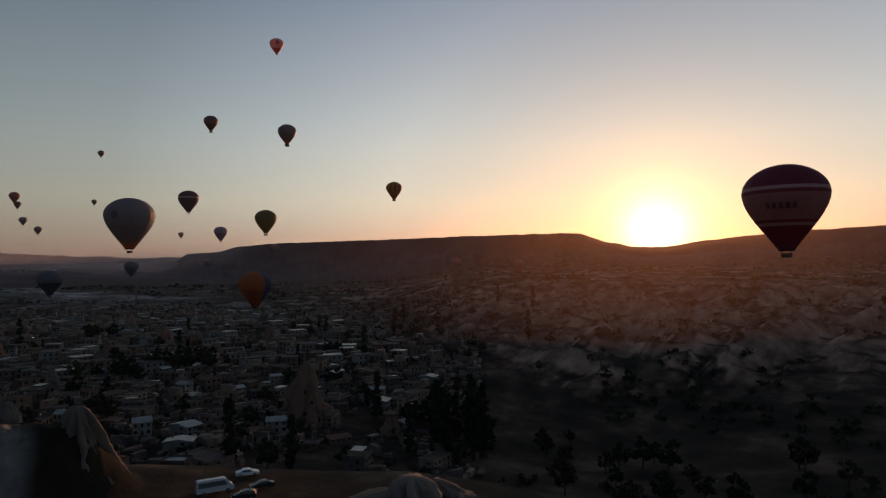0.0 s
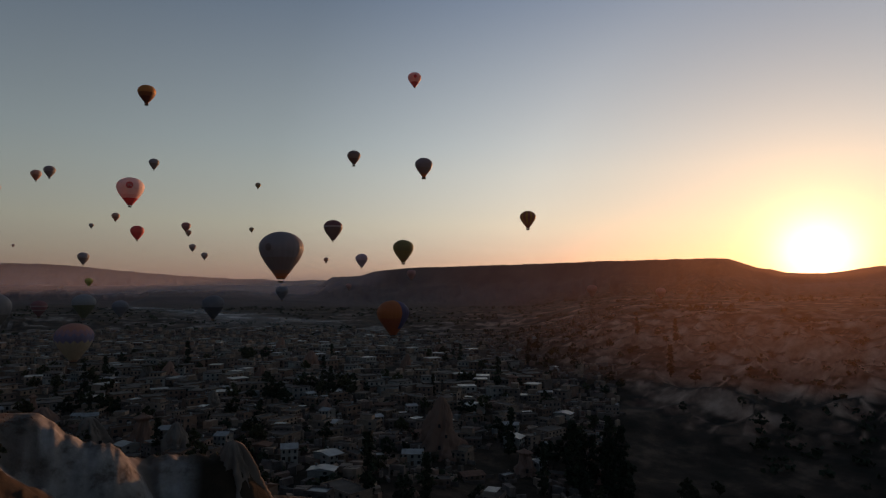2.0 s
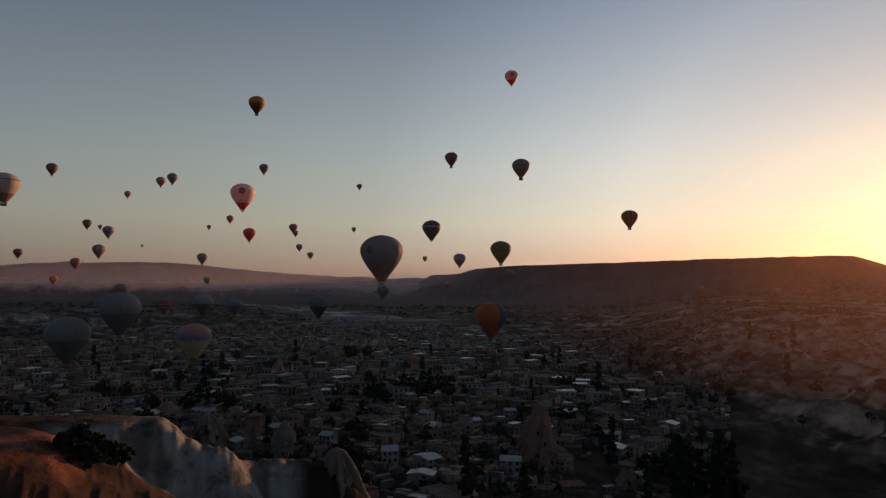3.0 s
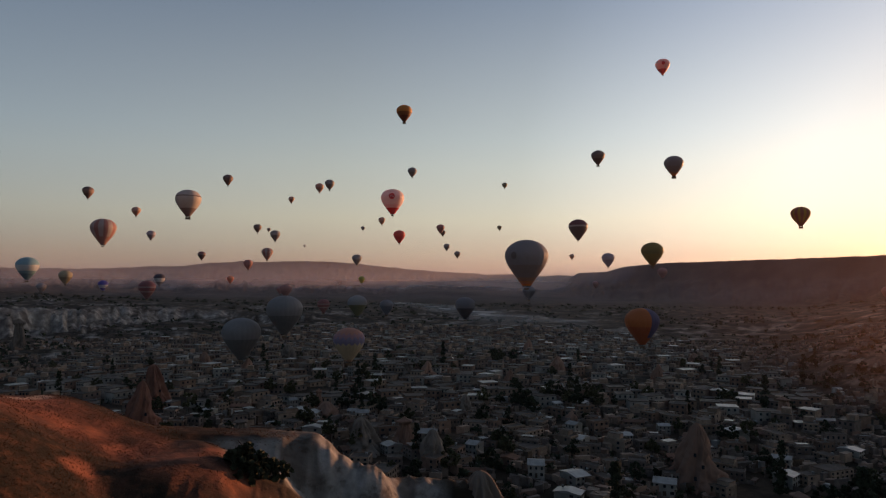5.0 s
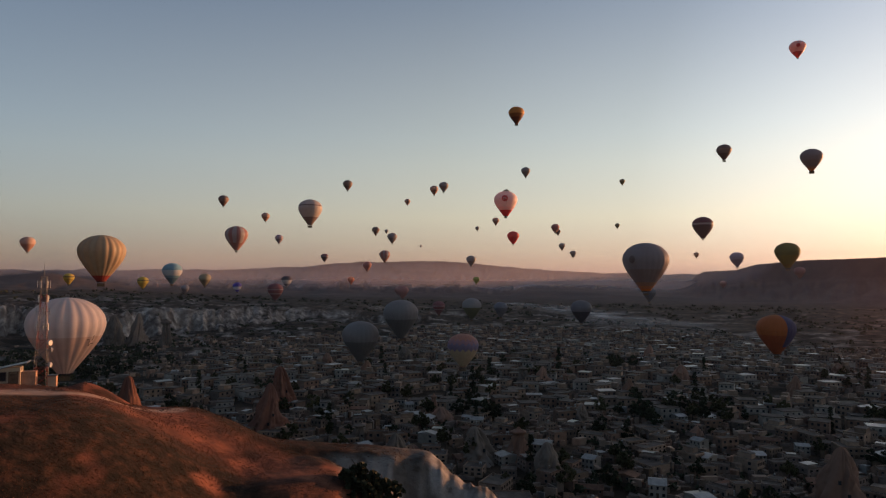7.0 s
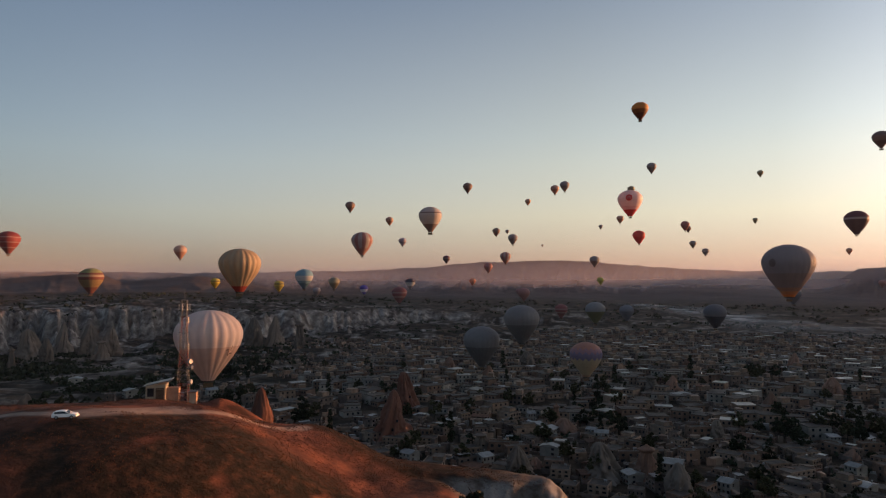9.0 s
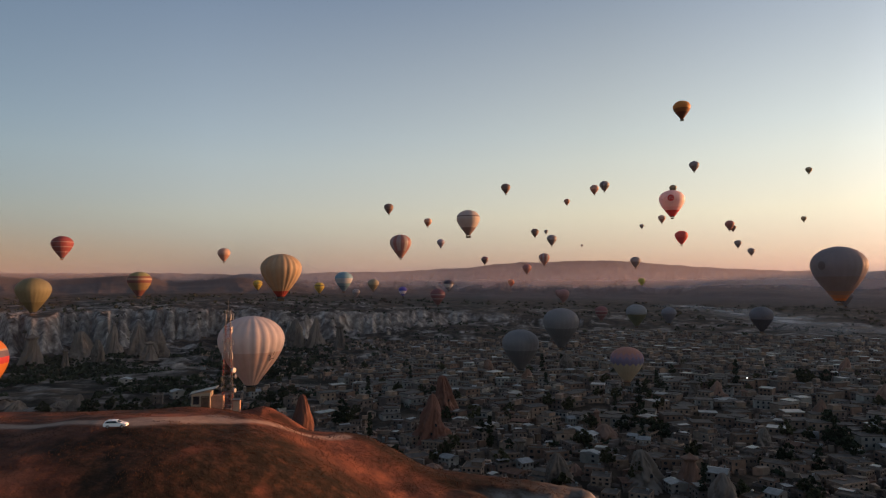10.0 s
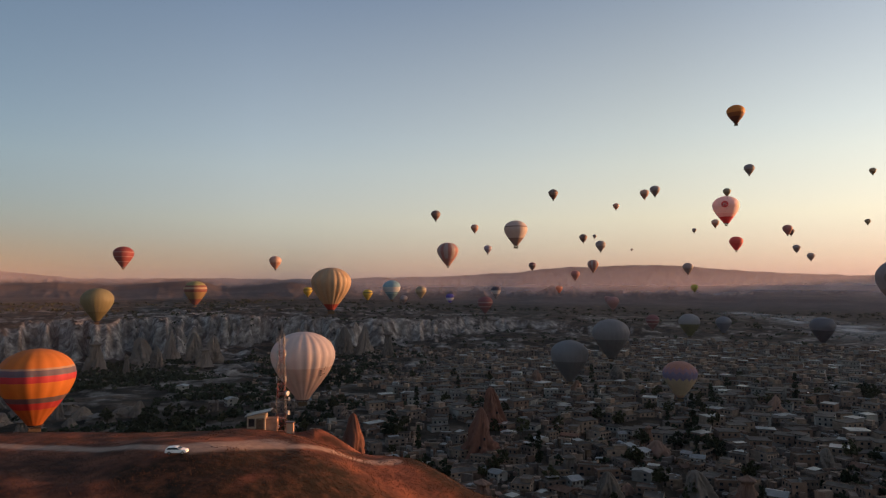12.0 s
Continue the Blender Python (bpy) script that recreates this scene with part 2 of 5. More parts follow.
def ground_material():
    m, n, l, b = nodes_of("tuff_and_soil")
    geo = n.new("ShaderNodeNewGeometry")

    def noise_node(scale, detail=8.0):
        t = n.new("ShaderNodeTexNoise")
        t.inputs["Scale"].default_value, t.inputs["Detail"].default_value = scale, detail
        t.inputs["Roughness"].default_value = 0.62
        l.new(geo.outputs["Position"], t.inputs["Vector"])
        return t.outputs["Fac"]

    def ramp(fac, *stops):
        r = n.new("ShaderNodeValToRGB")
        for k, (p, c) in enumerate(stops):
            e = r.color_ramp.elements[k] if k < 2 else r.color_ramp.elements.new(p)
            e.position, e.color = p, (*c, 1)
        l.new(fac, r.inputs["Fac"])
        return r.outputs["Color"]

    def mix(fac, a, c):
        x = n.new("ShaderNodeMix")
        x.data_type = "RGBA"
        l.new(fac, x.inputs["Factor"])
        l.new(a, x.inputs["A"])
        l.new(c, x.inputs["B"])
        return x.outputs["Result"]

    def mask(name):
        a = n.new("ShaderNodeAttribute")
        a.attribute_name = name
        return a.outputs["Fac"]

    field = ramp(noise_node(0.045), (0.40, (0.022, 0.017, 0.011)), (0.66, (0.135, 0.088, 0.060)), (0.53, (0.054, 0.036, 0.024)))
    tuff = ramp(noise_node(0.09), (0.34, (0.085, 0.064, 0.053)), (0.66, (0.47, 0.405, 0.35)), (0.5, (0.225, 0.185, 0.158)))
    red = ramp(noise_node(0.16), (0.36, (0.048, 0.024, 0.018)), (0.66, (0.25, 0.088, 0.050)), (0.5, (0.125, 0.048, 0.031)))
    # dark scrub colour, which also carries the shade painted on the near slope
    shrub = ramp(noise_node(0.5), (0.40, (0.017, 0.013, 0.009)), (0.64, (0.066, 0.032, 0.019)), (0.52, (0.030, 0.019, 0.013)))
    track = ramp(noise_node(0.7), (0.3, (0.27, 0.18, 0.135)), (0.7, (0.44, 0.325, 0.26)))
    far = ramp(noise_node(0.004), (0.35, (0.045, 0.036, 0.037)), (0.68, (0.10, 0.076, 0.073)))
    chalk = ramp(noise_node(0.3), (0.36, (0.12, 0.10, 0.087)), (0.66, (0.31, 0.285, 0.265)), (0.46, (0.225, 0.205, 0.187)))
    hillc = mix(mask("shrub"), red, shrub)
    # rosy eastern tuff, with the red lens flare near the sun put into its colour
    rose_flare = ramp(noise_node(0.07), (0.34, (0.12, 0.066, 0.048)), (0.66, (0.56, 0.36, 0.255)), (0.5, (0.32, 0.19, 0.13)))
    c = mix(mask("tuff"), field, mix(mask("rose_flare"), tuff, rose_flare))
    c = mix(mask("rubble"), c, tuff)
    c = mix(mask("far"), c, far)
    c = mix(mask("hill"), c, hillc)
    c = mix(mask("tuff_near"), c, chalk)
    c = mix(mask("track"), c, track)
    c = mix(mask("mist_strip"), c, tuff)
    l.new(c, b.inputs["Base Color"])
    b.inputs["Roughness"].default_value = 0.95
    b.inputs["Specular IOR Level"].default_value = 0.12
    bump, bump2 = n.new("ShaderNodeBump"), n.new("ShaderNodeBump")
    bump.inputs["Strength"].default_value, bump.inputs["Distance"].default_value = 0.55, 0.7
    bump2.inputs["Strength"].default_value, bump2.inputs["Distance"].default_value = 0.5, 0.12
    l.new(noise_node(0.35), bump.inputs["Height"])
    l.new(noise_node(3.0), bump2.inputs["Height"])
    l.new(bump.outputs["Normal"], bump2.inputs["Normal"])
    l.new(bump2.outputs["Normal"], b.inputs["Normal"])
    return m


STONE = [textured("ashlar_" + k, a, c, 0.35, bump=0.25, vary=0.36) for k, a, c in (("cream", (0.17, 0.113, 0.080), (0.31, 0.215, 0.155)), ("grey", (0.10, 0.072, 0.058), (0.20, 0.147, 0.120)), ("ochre", (0.13, 0.078, 0.055), (0.23, 0.142, 0.102)))]
WHITE = textured("limewash", (0.21, 0.185, 0.158), (0.33, 0.295, 0.255), 0.3)
ROOF = textured("roof_screed", (0.06, 0.044, 0.035), (0.15, 0.114, 0.092), 0.25, rough=0.8)
TIN = textured("pale_sheet_metal", (0.16, 0.152, 0.145), (0.32, 0.31, 0.295), 0.3, rough=0.42, metal=0.3, bump=0.05, spec=0.5)
TILE = textured("brown_roof_tile", (0.12, 0.06, 0.04), (0.22, 0.11, 0.07), 0.5)
GLASS = textured("dark_window_glass", (0.012, 0.014, 0.018), (0.03, 0.034, 0.04), 0.6, rough=0.12, bump=0.0, spec=0.6)
WOOD = textured("weathered_wood", (0.07, 0.045, 0.03), (0.14, 0.09, 0.06), 1.5)
CONE = textured("cone_tuff", (0.16, 0.086, 0.060), (0.36, 0.205, 0.145), 0.09, bump=0.9, fine=0.6)
CONE_PALE = textured("pale_cone_tuff", (0.11, 0.082, 0.065), (0.27, 0.212, 0.17), 0.09, bump=0.9, fine=0.6)
CONE_RED = textured("red_cone_tuff", (0.12, 0.052, 0.036), (0.27, 0.115, 0.076), 0.09, bump=0.9, fine=0.6)
BARK = textured("bark", (0.05, 0.035, 0.025), (0.11, 0.08, 0.06), 2.0)
LEAF = textured("dark_leaves", (0.020, 0.023, 0.012), (0.046, 0.049, 0.024), 0.8, bump=0.2)
LEAF_DRY = textured("dry_leaves", (0.04, 0.04, 0.018), (0.09, 0.075, 0.035), 0.8, bump=0.2)
STEEL = textured("galvanised_steel", (0.11, 0.11, 0.11), (0.20, 0.195, 0.19), 2.0, rough=0.55, metal=0.6, bump=0.05)
RED_STEEL = textured("red_painted_steel", (0.16, 0.025, 0.018), (0.26, 0.05, 0.035), 2.0, rough=0.5, bump=0.05)
PANEL = textured("white_antenna_panel", (0.30, 0.30, 0.30), (0.42, 0.41, 0.40), 1.2, rough=0.4, bump=0.02)
PLASTER = textured("cream_plaster", (0.36, 0.29, 0.21), (0.48, 0.39, 0.29), 0.6)
BRICKY = textured("brown_block", (0.26, 0.15, 0.10), (0.38, 0.23, 0.16), 1.0)
PAINT_WHITE = textured("white_car_paint", (0.76, 0.76, 0.76), (0.82, 0.82, 0.82), 0.8, rough=0.25, bump=0.0, spec=0.5)
RUBBER = textured("tyre_rubber", (0.015, 0.015, 0.015), (0.03, 0.03, 0.03), 4.0, rough=0.85)
CHROME = textured("alloy", (0.45, 0.45, 0.46), (0.6, 0.6, 0.6), 3.0, rough=0.3, metal=0.9, bump=0.0)
LAMP_RED = textured("red_lens", (0.35, 0.02, 0.02), (0.45, 0.03, 0.03), 2.0, rough=0.2, bump=0.0)
WICKER = textured("wicker", (0.10, 0.06, 0.035), (0.20, 0.13, 0.075), 6.0, bump=0.6)
ASPHALT = textured("worn_asphalt", (0.045, 0.044, 0.044), (0.09, 0.086, 0.082), 0.2)


# ---- mesh helpers ----
def bm_box(bm, cx, cy, cz, sx, sy, sz, bevel=0.0, mat=0, turn=None):
    v = bmesh.ops.create_cube(bm, size=1.0)["verts"]
    m = Matrix.Translation((cx, cy, cz)) @ (turn or Matrix.Identity(4)) @ Matrix.Diagonal((sx, sy, sz, 1))
    bmesh.ops.transform(bm, matrix=m, verts=v)
    if bevel:
        edges = list({e for q in v for e in q.link_edges})
        bmesh.ops.bevel(bm, geom=edges, offset=bevel, segments=2, affect="EDGES", profile=0.6)
    elif mat:
        for f in {f for q in v for f in q.link_faces}:
            f.material_index = mat
    return v


def bm_rod(bm, a, b, r, sides=6):
    a, b = Vector(a), Vector(b)
    m = Matrix.Translation((a + b) / 2) @ (b - a).to_track_quat("Z", "Y").to_matrix().to_4x4()
    bmesh.ops.create_cone(bm, cap_ends=True, segments=sides, radius1=r, radius2=r, depth=(b - a).length, matrix=m)


def mesh_of(bm, name, *materials, smooth=False):
    me = bpy.data.meshes.new(name)
    bmesh.ops.recalc_face_normals(bm, faces=bm.faces)
    bm.to_mesh(me)
    bm.free()
    for m in materials:
        me.materials.append(m)
    if smooth:
        me.polygons.foreach_set("use_smooth", [True] * len(me.polygons))
    return me


def part(name, bm, material, parent, label="", smooth=False, at=None):
    me = mesh_of(bm, name, *(material if isinstance(material, (list, tuple)) else (material,)), smooth=smooth)
    return put(name, me, parent, label, at)


def put(name, me, parent, label="", at=None):
    ob = new(name, me)
    ob.parent = parent
    if at is not None:
        ob.matrix_basis = at
    if label:
        tagged(ob, label)
    return ob


def thing(name, m, label, category, group=""):
    ob = new(name)
    ob.empty_display_size = 0.5
    ob.matrix_basis = m
    return tagged(ob, label, category, group)


def grid_mesh(name, rows, cols, xyz, closed=False):
    idx = np.arange(rows * cols).reshape(rows, cols)
    if closed:
        idx = np.concatenate([idx, idx[:, :1]], 1)
    q = np.stack([idx[:-1, :-1], idx[:-1, 1:], idx[1:, 1:], idx[1:, :-1]], -1).reshape(-1, 4)
    me = bpy.data.meshes.new(name)
    me.vertices.add(rows * cols)
    me.vertices.foreach_set("co", np.asarray(xyz, np.float32).ravel())
    me.loops.add(q.size)
    me.loops.foreach_set("vertex_index", q.astype(np.int32).ravel())
    me.polygons.add(len(q))
    me.polygons.foreach_set("loop_start", np.arange(0, q.size, 4, dtype=np.int32))
    me.polygons.foreach_set("use_smooth", np.ones(len(q), bool))
    me.update(calc_edges=True)
    return me


# ---- ground ----
def build_ground():
    radii = np.concatenate([np.linspace(1, 60, 30), np.arange(61, 230, 1.0), np.arange(230, 720, 3.2), np.arange(720, 1010, 2.6), np.geomspace(1012, 4950, 130)])
    bearings = np.concatenate([np.linspace(-180, -62, 50)[:-1], np.linspace(-62, 84, 1100), np.linspace(84, 180, 40)[1:-1]])
    r, az = np.meshgrid(radii, np.radians(bearings), indexing="ij")
    x, y = r * np.sin(az), r * np.cos(az)
    z = height(x, y)
    me = grid_mesh("ground", len(radii), len(bearings), np.stack([x, y, z + Z0], -1), closed=True)
    dz_r = np.gradient(z, axis=0) / np.gradient(radii)[:, None]
    dz_a = np.gradient(z, axis=1) / (np.gradient(np.radians(bearings))[None, :] * r)
    slope = np.hypot(dz_r, dz_a)
    deg = np.degrees(az)
    nb = fbm(x / 30, y / 30 + 77, 4)
    nf = fbm(x / 6 + 20, y / 6, 3)
    hz = hill_only(x, y)
    hill = step(-0.5, 1.5, hz - z + 3.0) * step(330, 250, r)
    way = ((-190, 58), (-118, 84), (-105, 88.3), (-88, 91), (-70, 90), (-64, 98), (-55, 108), (-45, 121))
    track_line = np.min([ridge_gap(x, y, *p, *q) for p, q in zip(way, way[1:])], axis=0)
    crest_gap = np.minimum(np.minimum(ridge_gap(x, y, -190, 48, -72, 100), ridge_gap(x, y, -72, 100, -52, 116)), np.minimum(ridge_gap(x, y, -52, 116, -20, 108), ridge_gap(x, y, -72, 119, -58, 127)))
    masks = {
        "tuff": step(0.26, 0.6, slope + 0.5 * (nb - 0.5)) * step(230, 330, r) * step(1700, 1100, r) + 0.75 * step(0.56, 0.66, nb) * step(500, 650, r) * step(1600, 1100, r),
        "rubble": 0.5 * step(0.55, 0.64, fbm(x / 24 + 11, y / 11 + 3, 4)) * step(215, 260, r) * step(800, 700, r) * step(-14, -24, deg),
        "far": step(1700, 2350, r),
        "rose_flare": step(30, 44, deg + 12 * (nb - 0.5)),
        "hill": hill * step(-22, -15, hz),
        # low mist put into the ground colour as a pale tuff streak
        "mist_strip": 0.35 * step(46, 22, ridge_gap(x, y, 195, 1588, 333, 868) + 14 * (nb - 0.5)),
        # scrub cover; shade on the slope below the crest is painted with it too
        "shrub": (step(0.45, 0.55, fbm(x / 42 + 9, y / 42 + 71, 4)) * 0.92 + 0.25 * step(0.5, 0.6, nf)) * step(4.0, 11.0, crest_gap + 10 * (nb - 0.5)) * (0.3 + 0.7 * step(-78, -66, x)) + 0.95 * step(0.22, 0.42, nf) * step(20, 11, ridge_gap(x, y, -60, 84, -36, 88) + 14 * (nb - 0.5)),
        "tuff_near": hill * step(12, 8, np.minimum(ridge_gap(x, y, -20, 116, -3, 121), ridge_gap(x, y, -3, 121, 14, 128)) + 6 * (nb - 0.5)) * step(-14, -16, hz) * (1 - 0.6 * step(0.56, 0.68, nf)) * (0.4 + 0.6 * step(0.4, 0.85, slope)),
        "track": np.maximum(0.8 * step(2.1, 1.1, track_line + 0.8 * (nf - 0.5)), 0.75 * step(5.0, 2.5, ridge_gap(x, y, -68, 93, -62, 104) + 4 * (nf - 0.5))) * step(-18, -15, hz),
    }
    for name, values in masks.items():
        me.attributes.new(name, "FLOAT", "POINT").data.foreach_set("value", np.clip(values, 0, 1).astype(np.float32).ravel())
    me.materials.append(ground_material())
    return tagged(new("ground", me), "wide eroded valley floor of pale tuff, dry fields and red hillside", "ground", kind="structure")


def ridge_gap(x, y, ax, ay, bx, by):
    t = np.clip(((x - ax) * (bx - ax) + (y - ay) * (by - ay)) / ((bx - ax) ** 2 + (by - ay) ** 2), 0, 1)
    return np.hypot(x - ax - t * (bx - ax), y - ay - t * (by - ay))


build_ground()

# ---- hot-air balloons ----
PROFILE = [(0.00, 0.085), (0.08, 0.135), (0.18, 0.215), (0.30, 0.305), (0.42, 0.390), (0.54, 0.456), (0.64, 0.490), (0.72, 0.500), (0.80, 0.486), (0.88, 0.445), (0.95, 0.380), (1.01, 0.295), (1.05, 0.200), (1.075, 0.095), (1.08, 0.0)]
STYLES = {
    # the orange light at the mouth is put into the skin's lowest colour rings
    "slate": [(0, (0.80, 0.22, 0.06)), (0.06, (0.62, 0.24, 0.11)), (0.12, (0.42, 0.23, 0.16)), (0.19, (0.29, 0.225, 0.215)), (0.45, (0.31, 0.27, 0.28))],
    "slate_plain": [(0, (0.146, 0.152, 0.177)), (0.6, (0.195, 0.201, 0.232))],
    "slate_dark": [(0, (0.0488, 0.0512, 0.061)), (0.5, (0.159, 0.161, 0.183))],
    "red_foot": [(0, (0.561, 0.0488, 0.0549)), (0.24, (0.805, 0.512, 0.5)), (0.36, (0.85, 0.647, 0.622))],
    "amber": [(0, (0.146, 0.061, 0.0366)), (0.35, (0.268, 0.122, 0.0488)), (0.55, (0.61, 0.293, 0.0732)), (0.85, (0.561, 0.244, 0.061))],
    "pink": [(0, (0.549, 0.146, 0.146)), (0.3, (0.85, 0.549, 0.512))],
    "brown": [(0, (0.195, 0.122, 0.11)), (0.4, (0.293, 0.207, 0.183)), (0.7, (0.22, 0.171, 0.165))],
    "ribs": [(0, (0.268, 0.11, 0.0732)), (0.5, (0.244, 0.0976, 0.0732))],
    "maroon_band": [(0, (0.122, 0.0854, 0.0976)), (0.62, (0.415, 0.342, 0.342)), (0.70, (0.171, 0.0732, 0.0976))],
    "green": [(0, (0.317, 0.183, 0.0488)), (0.15, (0.293, 0.22, 0.061)), (0.5, (0.244, 0.207, 0.0732))],
    "lilac": [(0, (0.268, 0.232, 0.293)), (0.5, (0.415, 0.366, 0.439))],
    "orange_blue": [(0, (0.40, 0.09, 0.03)), (0.5, (0.50, 0.135, 0.035))],
    "red": [(0, (0.561, 0.0732, 0.0732)), (0.5, (0.634, 0.122, 0.104))],
    "white_band": [(0, (0.244, 0.183, 0.171)), (0.30, (0.512, 0.464, 0.439)), (0.72, (0.171, 0.122, 0.122)), (0.76, (0.512, 0.464, 0.451))],
    "grey_red": [(0, (0.342, 0.195, 0.171)), (0.3, (0.39, 0.342, 0.342))],
    "yellow_gores": [(0, (0.366, 0.0732, 0.061)), (0.14, (0.464, 0.342, 0.22))],
    "purple_cream": [(0, (0.46, 0.26, 0.18)), (0.10, (0.52, 0.41, 0.27)), (0.58, (0.25, 0.205, 0.30)), (0.76, (0.40, 0.22, 0.25)), (0.87, (0.50, 0.23, 0.17))],
    "pale_grey": [(0, (0.17, 0.155, 0.155)), (0.5, (0.25, 0.235, 0.24))],
    "olive_plain": [(0, (0.171, 0.152, 0.0732)), (0.3, (0.232, 0.213, 0.116))],
    "red_swirl": [(0, (0.21, 0.065, 0.065)), (0.25, (0.33, 0.19, 0.19)), (0.29, (0.25, 0.06, 0.06)), (0.48, (0.33, 0.19, 0.19)), (0.52, (0.25, 0.055, 0.06)), (0.70, (0.33, 0.20, 0.19)), (0.74, (0.24, 0.055, 0.06))],
    "white_gores": [(0, (0.62, 0.46, 0.40)), (0.5, (0.72, 0.61, 0.57))],
    "orange_bands": [(0, (0.56, 0.16, 0.035)), (0.24, (0.50, 0.06, 0.06)), (0.33, (0.15, 0.115, 0.13)), (0.40, (0.60, 0.20, 0.04)), (0.60, (0.52, 0.06, 0.07)), (0.68, (0.16, 0.135, 0.17)), (0.755, (0.44, 0.30, 0.22)), (0.78, (0.60, 0.205, 0.045))],
    "maroon_white": [(0, (0.244, 0.0488, 0.061)), (0.28, (0.512, 0.317, 0.305)), (0.315, (0.268, 0.061, 0.0732)), (0.345, (0.439, 0.207, 0.195)), (0.64, (0.268, 0.061, 0.0732)), (0.68, (0.561, 0.39, 0.366)), (0.72, (0.244, 0.0488, 0.0732))],
    "rasta": [(0, (0.22, 0.0854, 0.061)), (0.25, (0.293, 0.207, 0.0976)), (0.55, (0.195, 0.0671, 0.0549)), (0.66, (0.366, 0.268, 0.183)), (0.74, (0.183, 0.0732, 0.0549)), (0.82, (0.281, 0.287, 0.122))],
    "peach": [(0, (0.39, 0.22, 0.171)), (0.5, (0.512, 0.366, 0.305))],
    "peach_orange": [(0, (0.756, 0.293, 0.171)), (0.5, (0.805, 0.342, 0.195))],
    "yellow": [(0, (0.415, 0.317, 0.0488)), (0.5, (0.537, 0.427, 0.0732)), (0.66, (0.122, 0.0976, 0.0488)), (0.74, (0.537, 0.427, 0.0732))],
    "yellow_plain": [(0, (0.464, 0.39, 0.061)), (0.5, (0.586, 0.512, 0.0976))],
    "blue_white": [(0, (0.0854, 0.171, 0.232)), (0.28, (0.171, 0.305, 0.378)), (0.40, (0.488, 0.512, 0.537)), (0.66, (0.195, 0.366, 0.464))],
    "grey": [(0, (0.244, 0.207, 0.207)), (0.5, (0.329, 0.305, 0.317))],
    "olive": [(0, (0.244, 0.207, 0.134)), (0.5, (0.366, 0.329, 0.232))],
    "violet": [(0, (0.122, 0.0976, 0.415)), (0.25, (0.732, 0.732, 0.805)), (0.55, (0.0976, 0.0854, 0.39))],
    "red_bands": [(0, (0.24, 0.10, 0.10)), (0.35, (0.38, 0.25, 0.24)), (0.42, (0.27, 0.10, 0.105)), (0.6, (0.38, 0.25, 0.24)), (0.67, (0.26, 0.095, 0.10))],
    "dark_top": [(0, (0.244, 0.22, 0.244)), (0.3, (0.659, 0.622, 0.622)), (0.62, (0.0854, 0.0732, 0.0976))],
    "maroon": [(0, (0.342, 0.171, 0.159)), (0.5, (0.415, 0.207, 0.195))],
    "grey_olive": [(0, (0.15, 0.145, 0.07)), (0.55, (0.29, 0.285, 0.29))],
}
GORED = {"yellow_gores": ((0.43, 0.345, 0.24), 12), "white_gores": None, "grey_red": ((0.34, 0.17, 0.16), 8), "ribs": ((0.34, 0.22, 0.05), 10), "orange_bands": None, "orange_blue": ((0.07, 0.07, 0.16), 1)}
ENVELOPES, FABRICS = {}, {}


def envelope_mesh(lobes, swell):
    """A unit balloon skin (one across), hanging from its mouth at z = 0, with swollen gores."""
    if (lobes, swell) in ENVELOPES:
        return ENVELOPES[lobes, swell].copy()
    zs, rs = zip(*PROFILE)
    s = np.linspace(0, 1, 40)
    at = np.linspace(0, 1, len(zs))
    zz, rr = np.interp(s, at, zs), np.interp(s, at, rs)
    for _ in range(3):
        zz[1:-1] = (zz[:-2] + 2 * zz[1:-1] + zz[2:]) / 4
        rr[1:-1] = (rr[:-2] + 2 * rr[1:-1] + rr[2:]) / 4
    cols = lobes * 5
    a = np.linspace(0, 2 * math.pi, cols, endpoint=False)
    lobe = 1 + swell * (np.abs(np.sin(a * lobes / 2)) - 0.6)
    rad = rr[:, None] * lobe[None, :]
    xyz = np.stack([rad * np.cos(a), rad * np.sin(a), zz[:, None] + 0 * rad], -1)
    ENVELOPES[lobes, swell] = grid_mesh("envelope", len(s), cols, xyz, closed=True)
    return ENVELOPES[lobes, swell].copy()


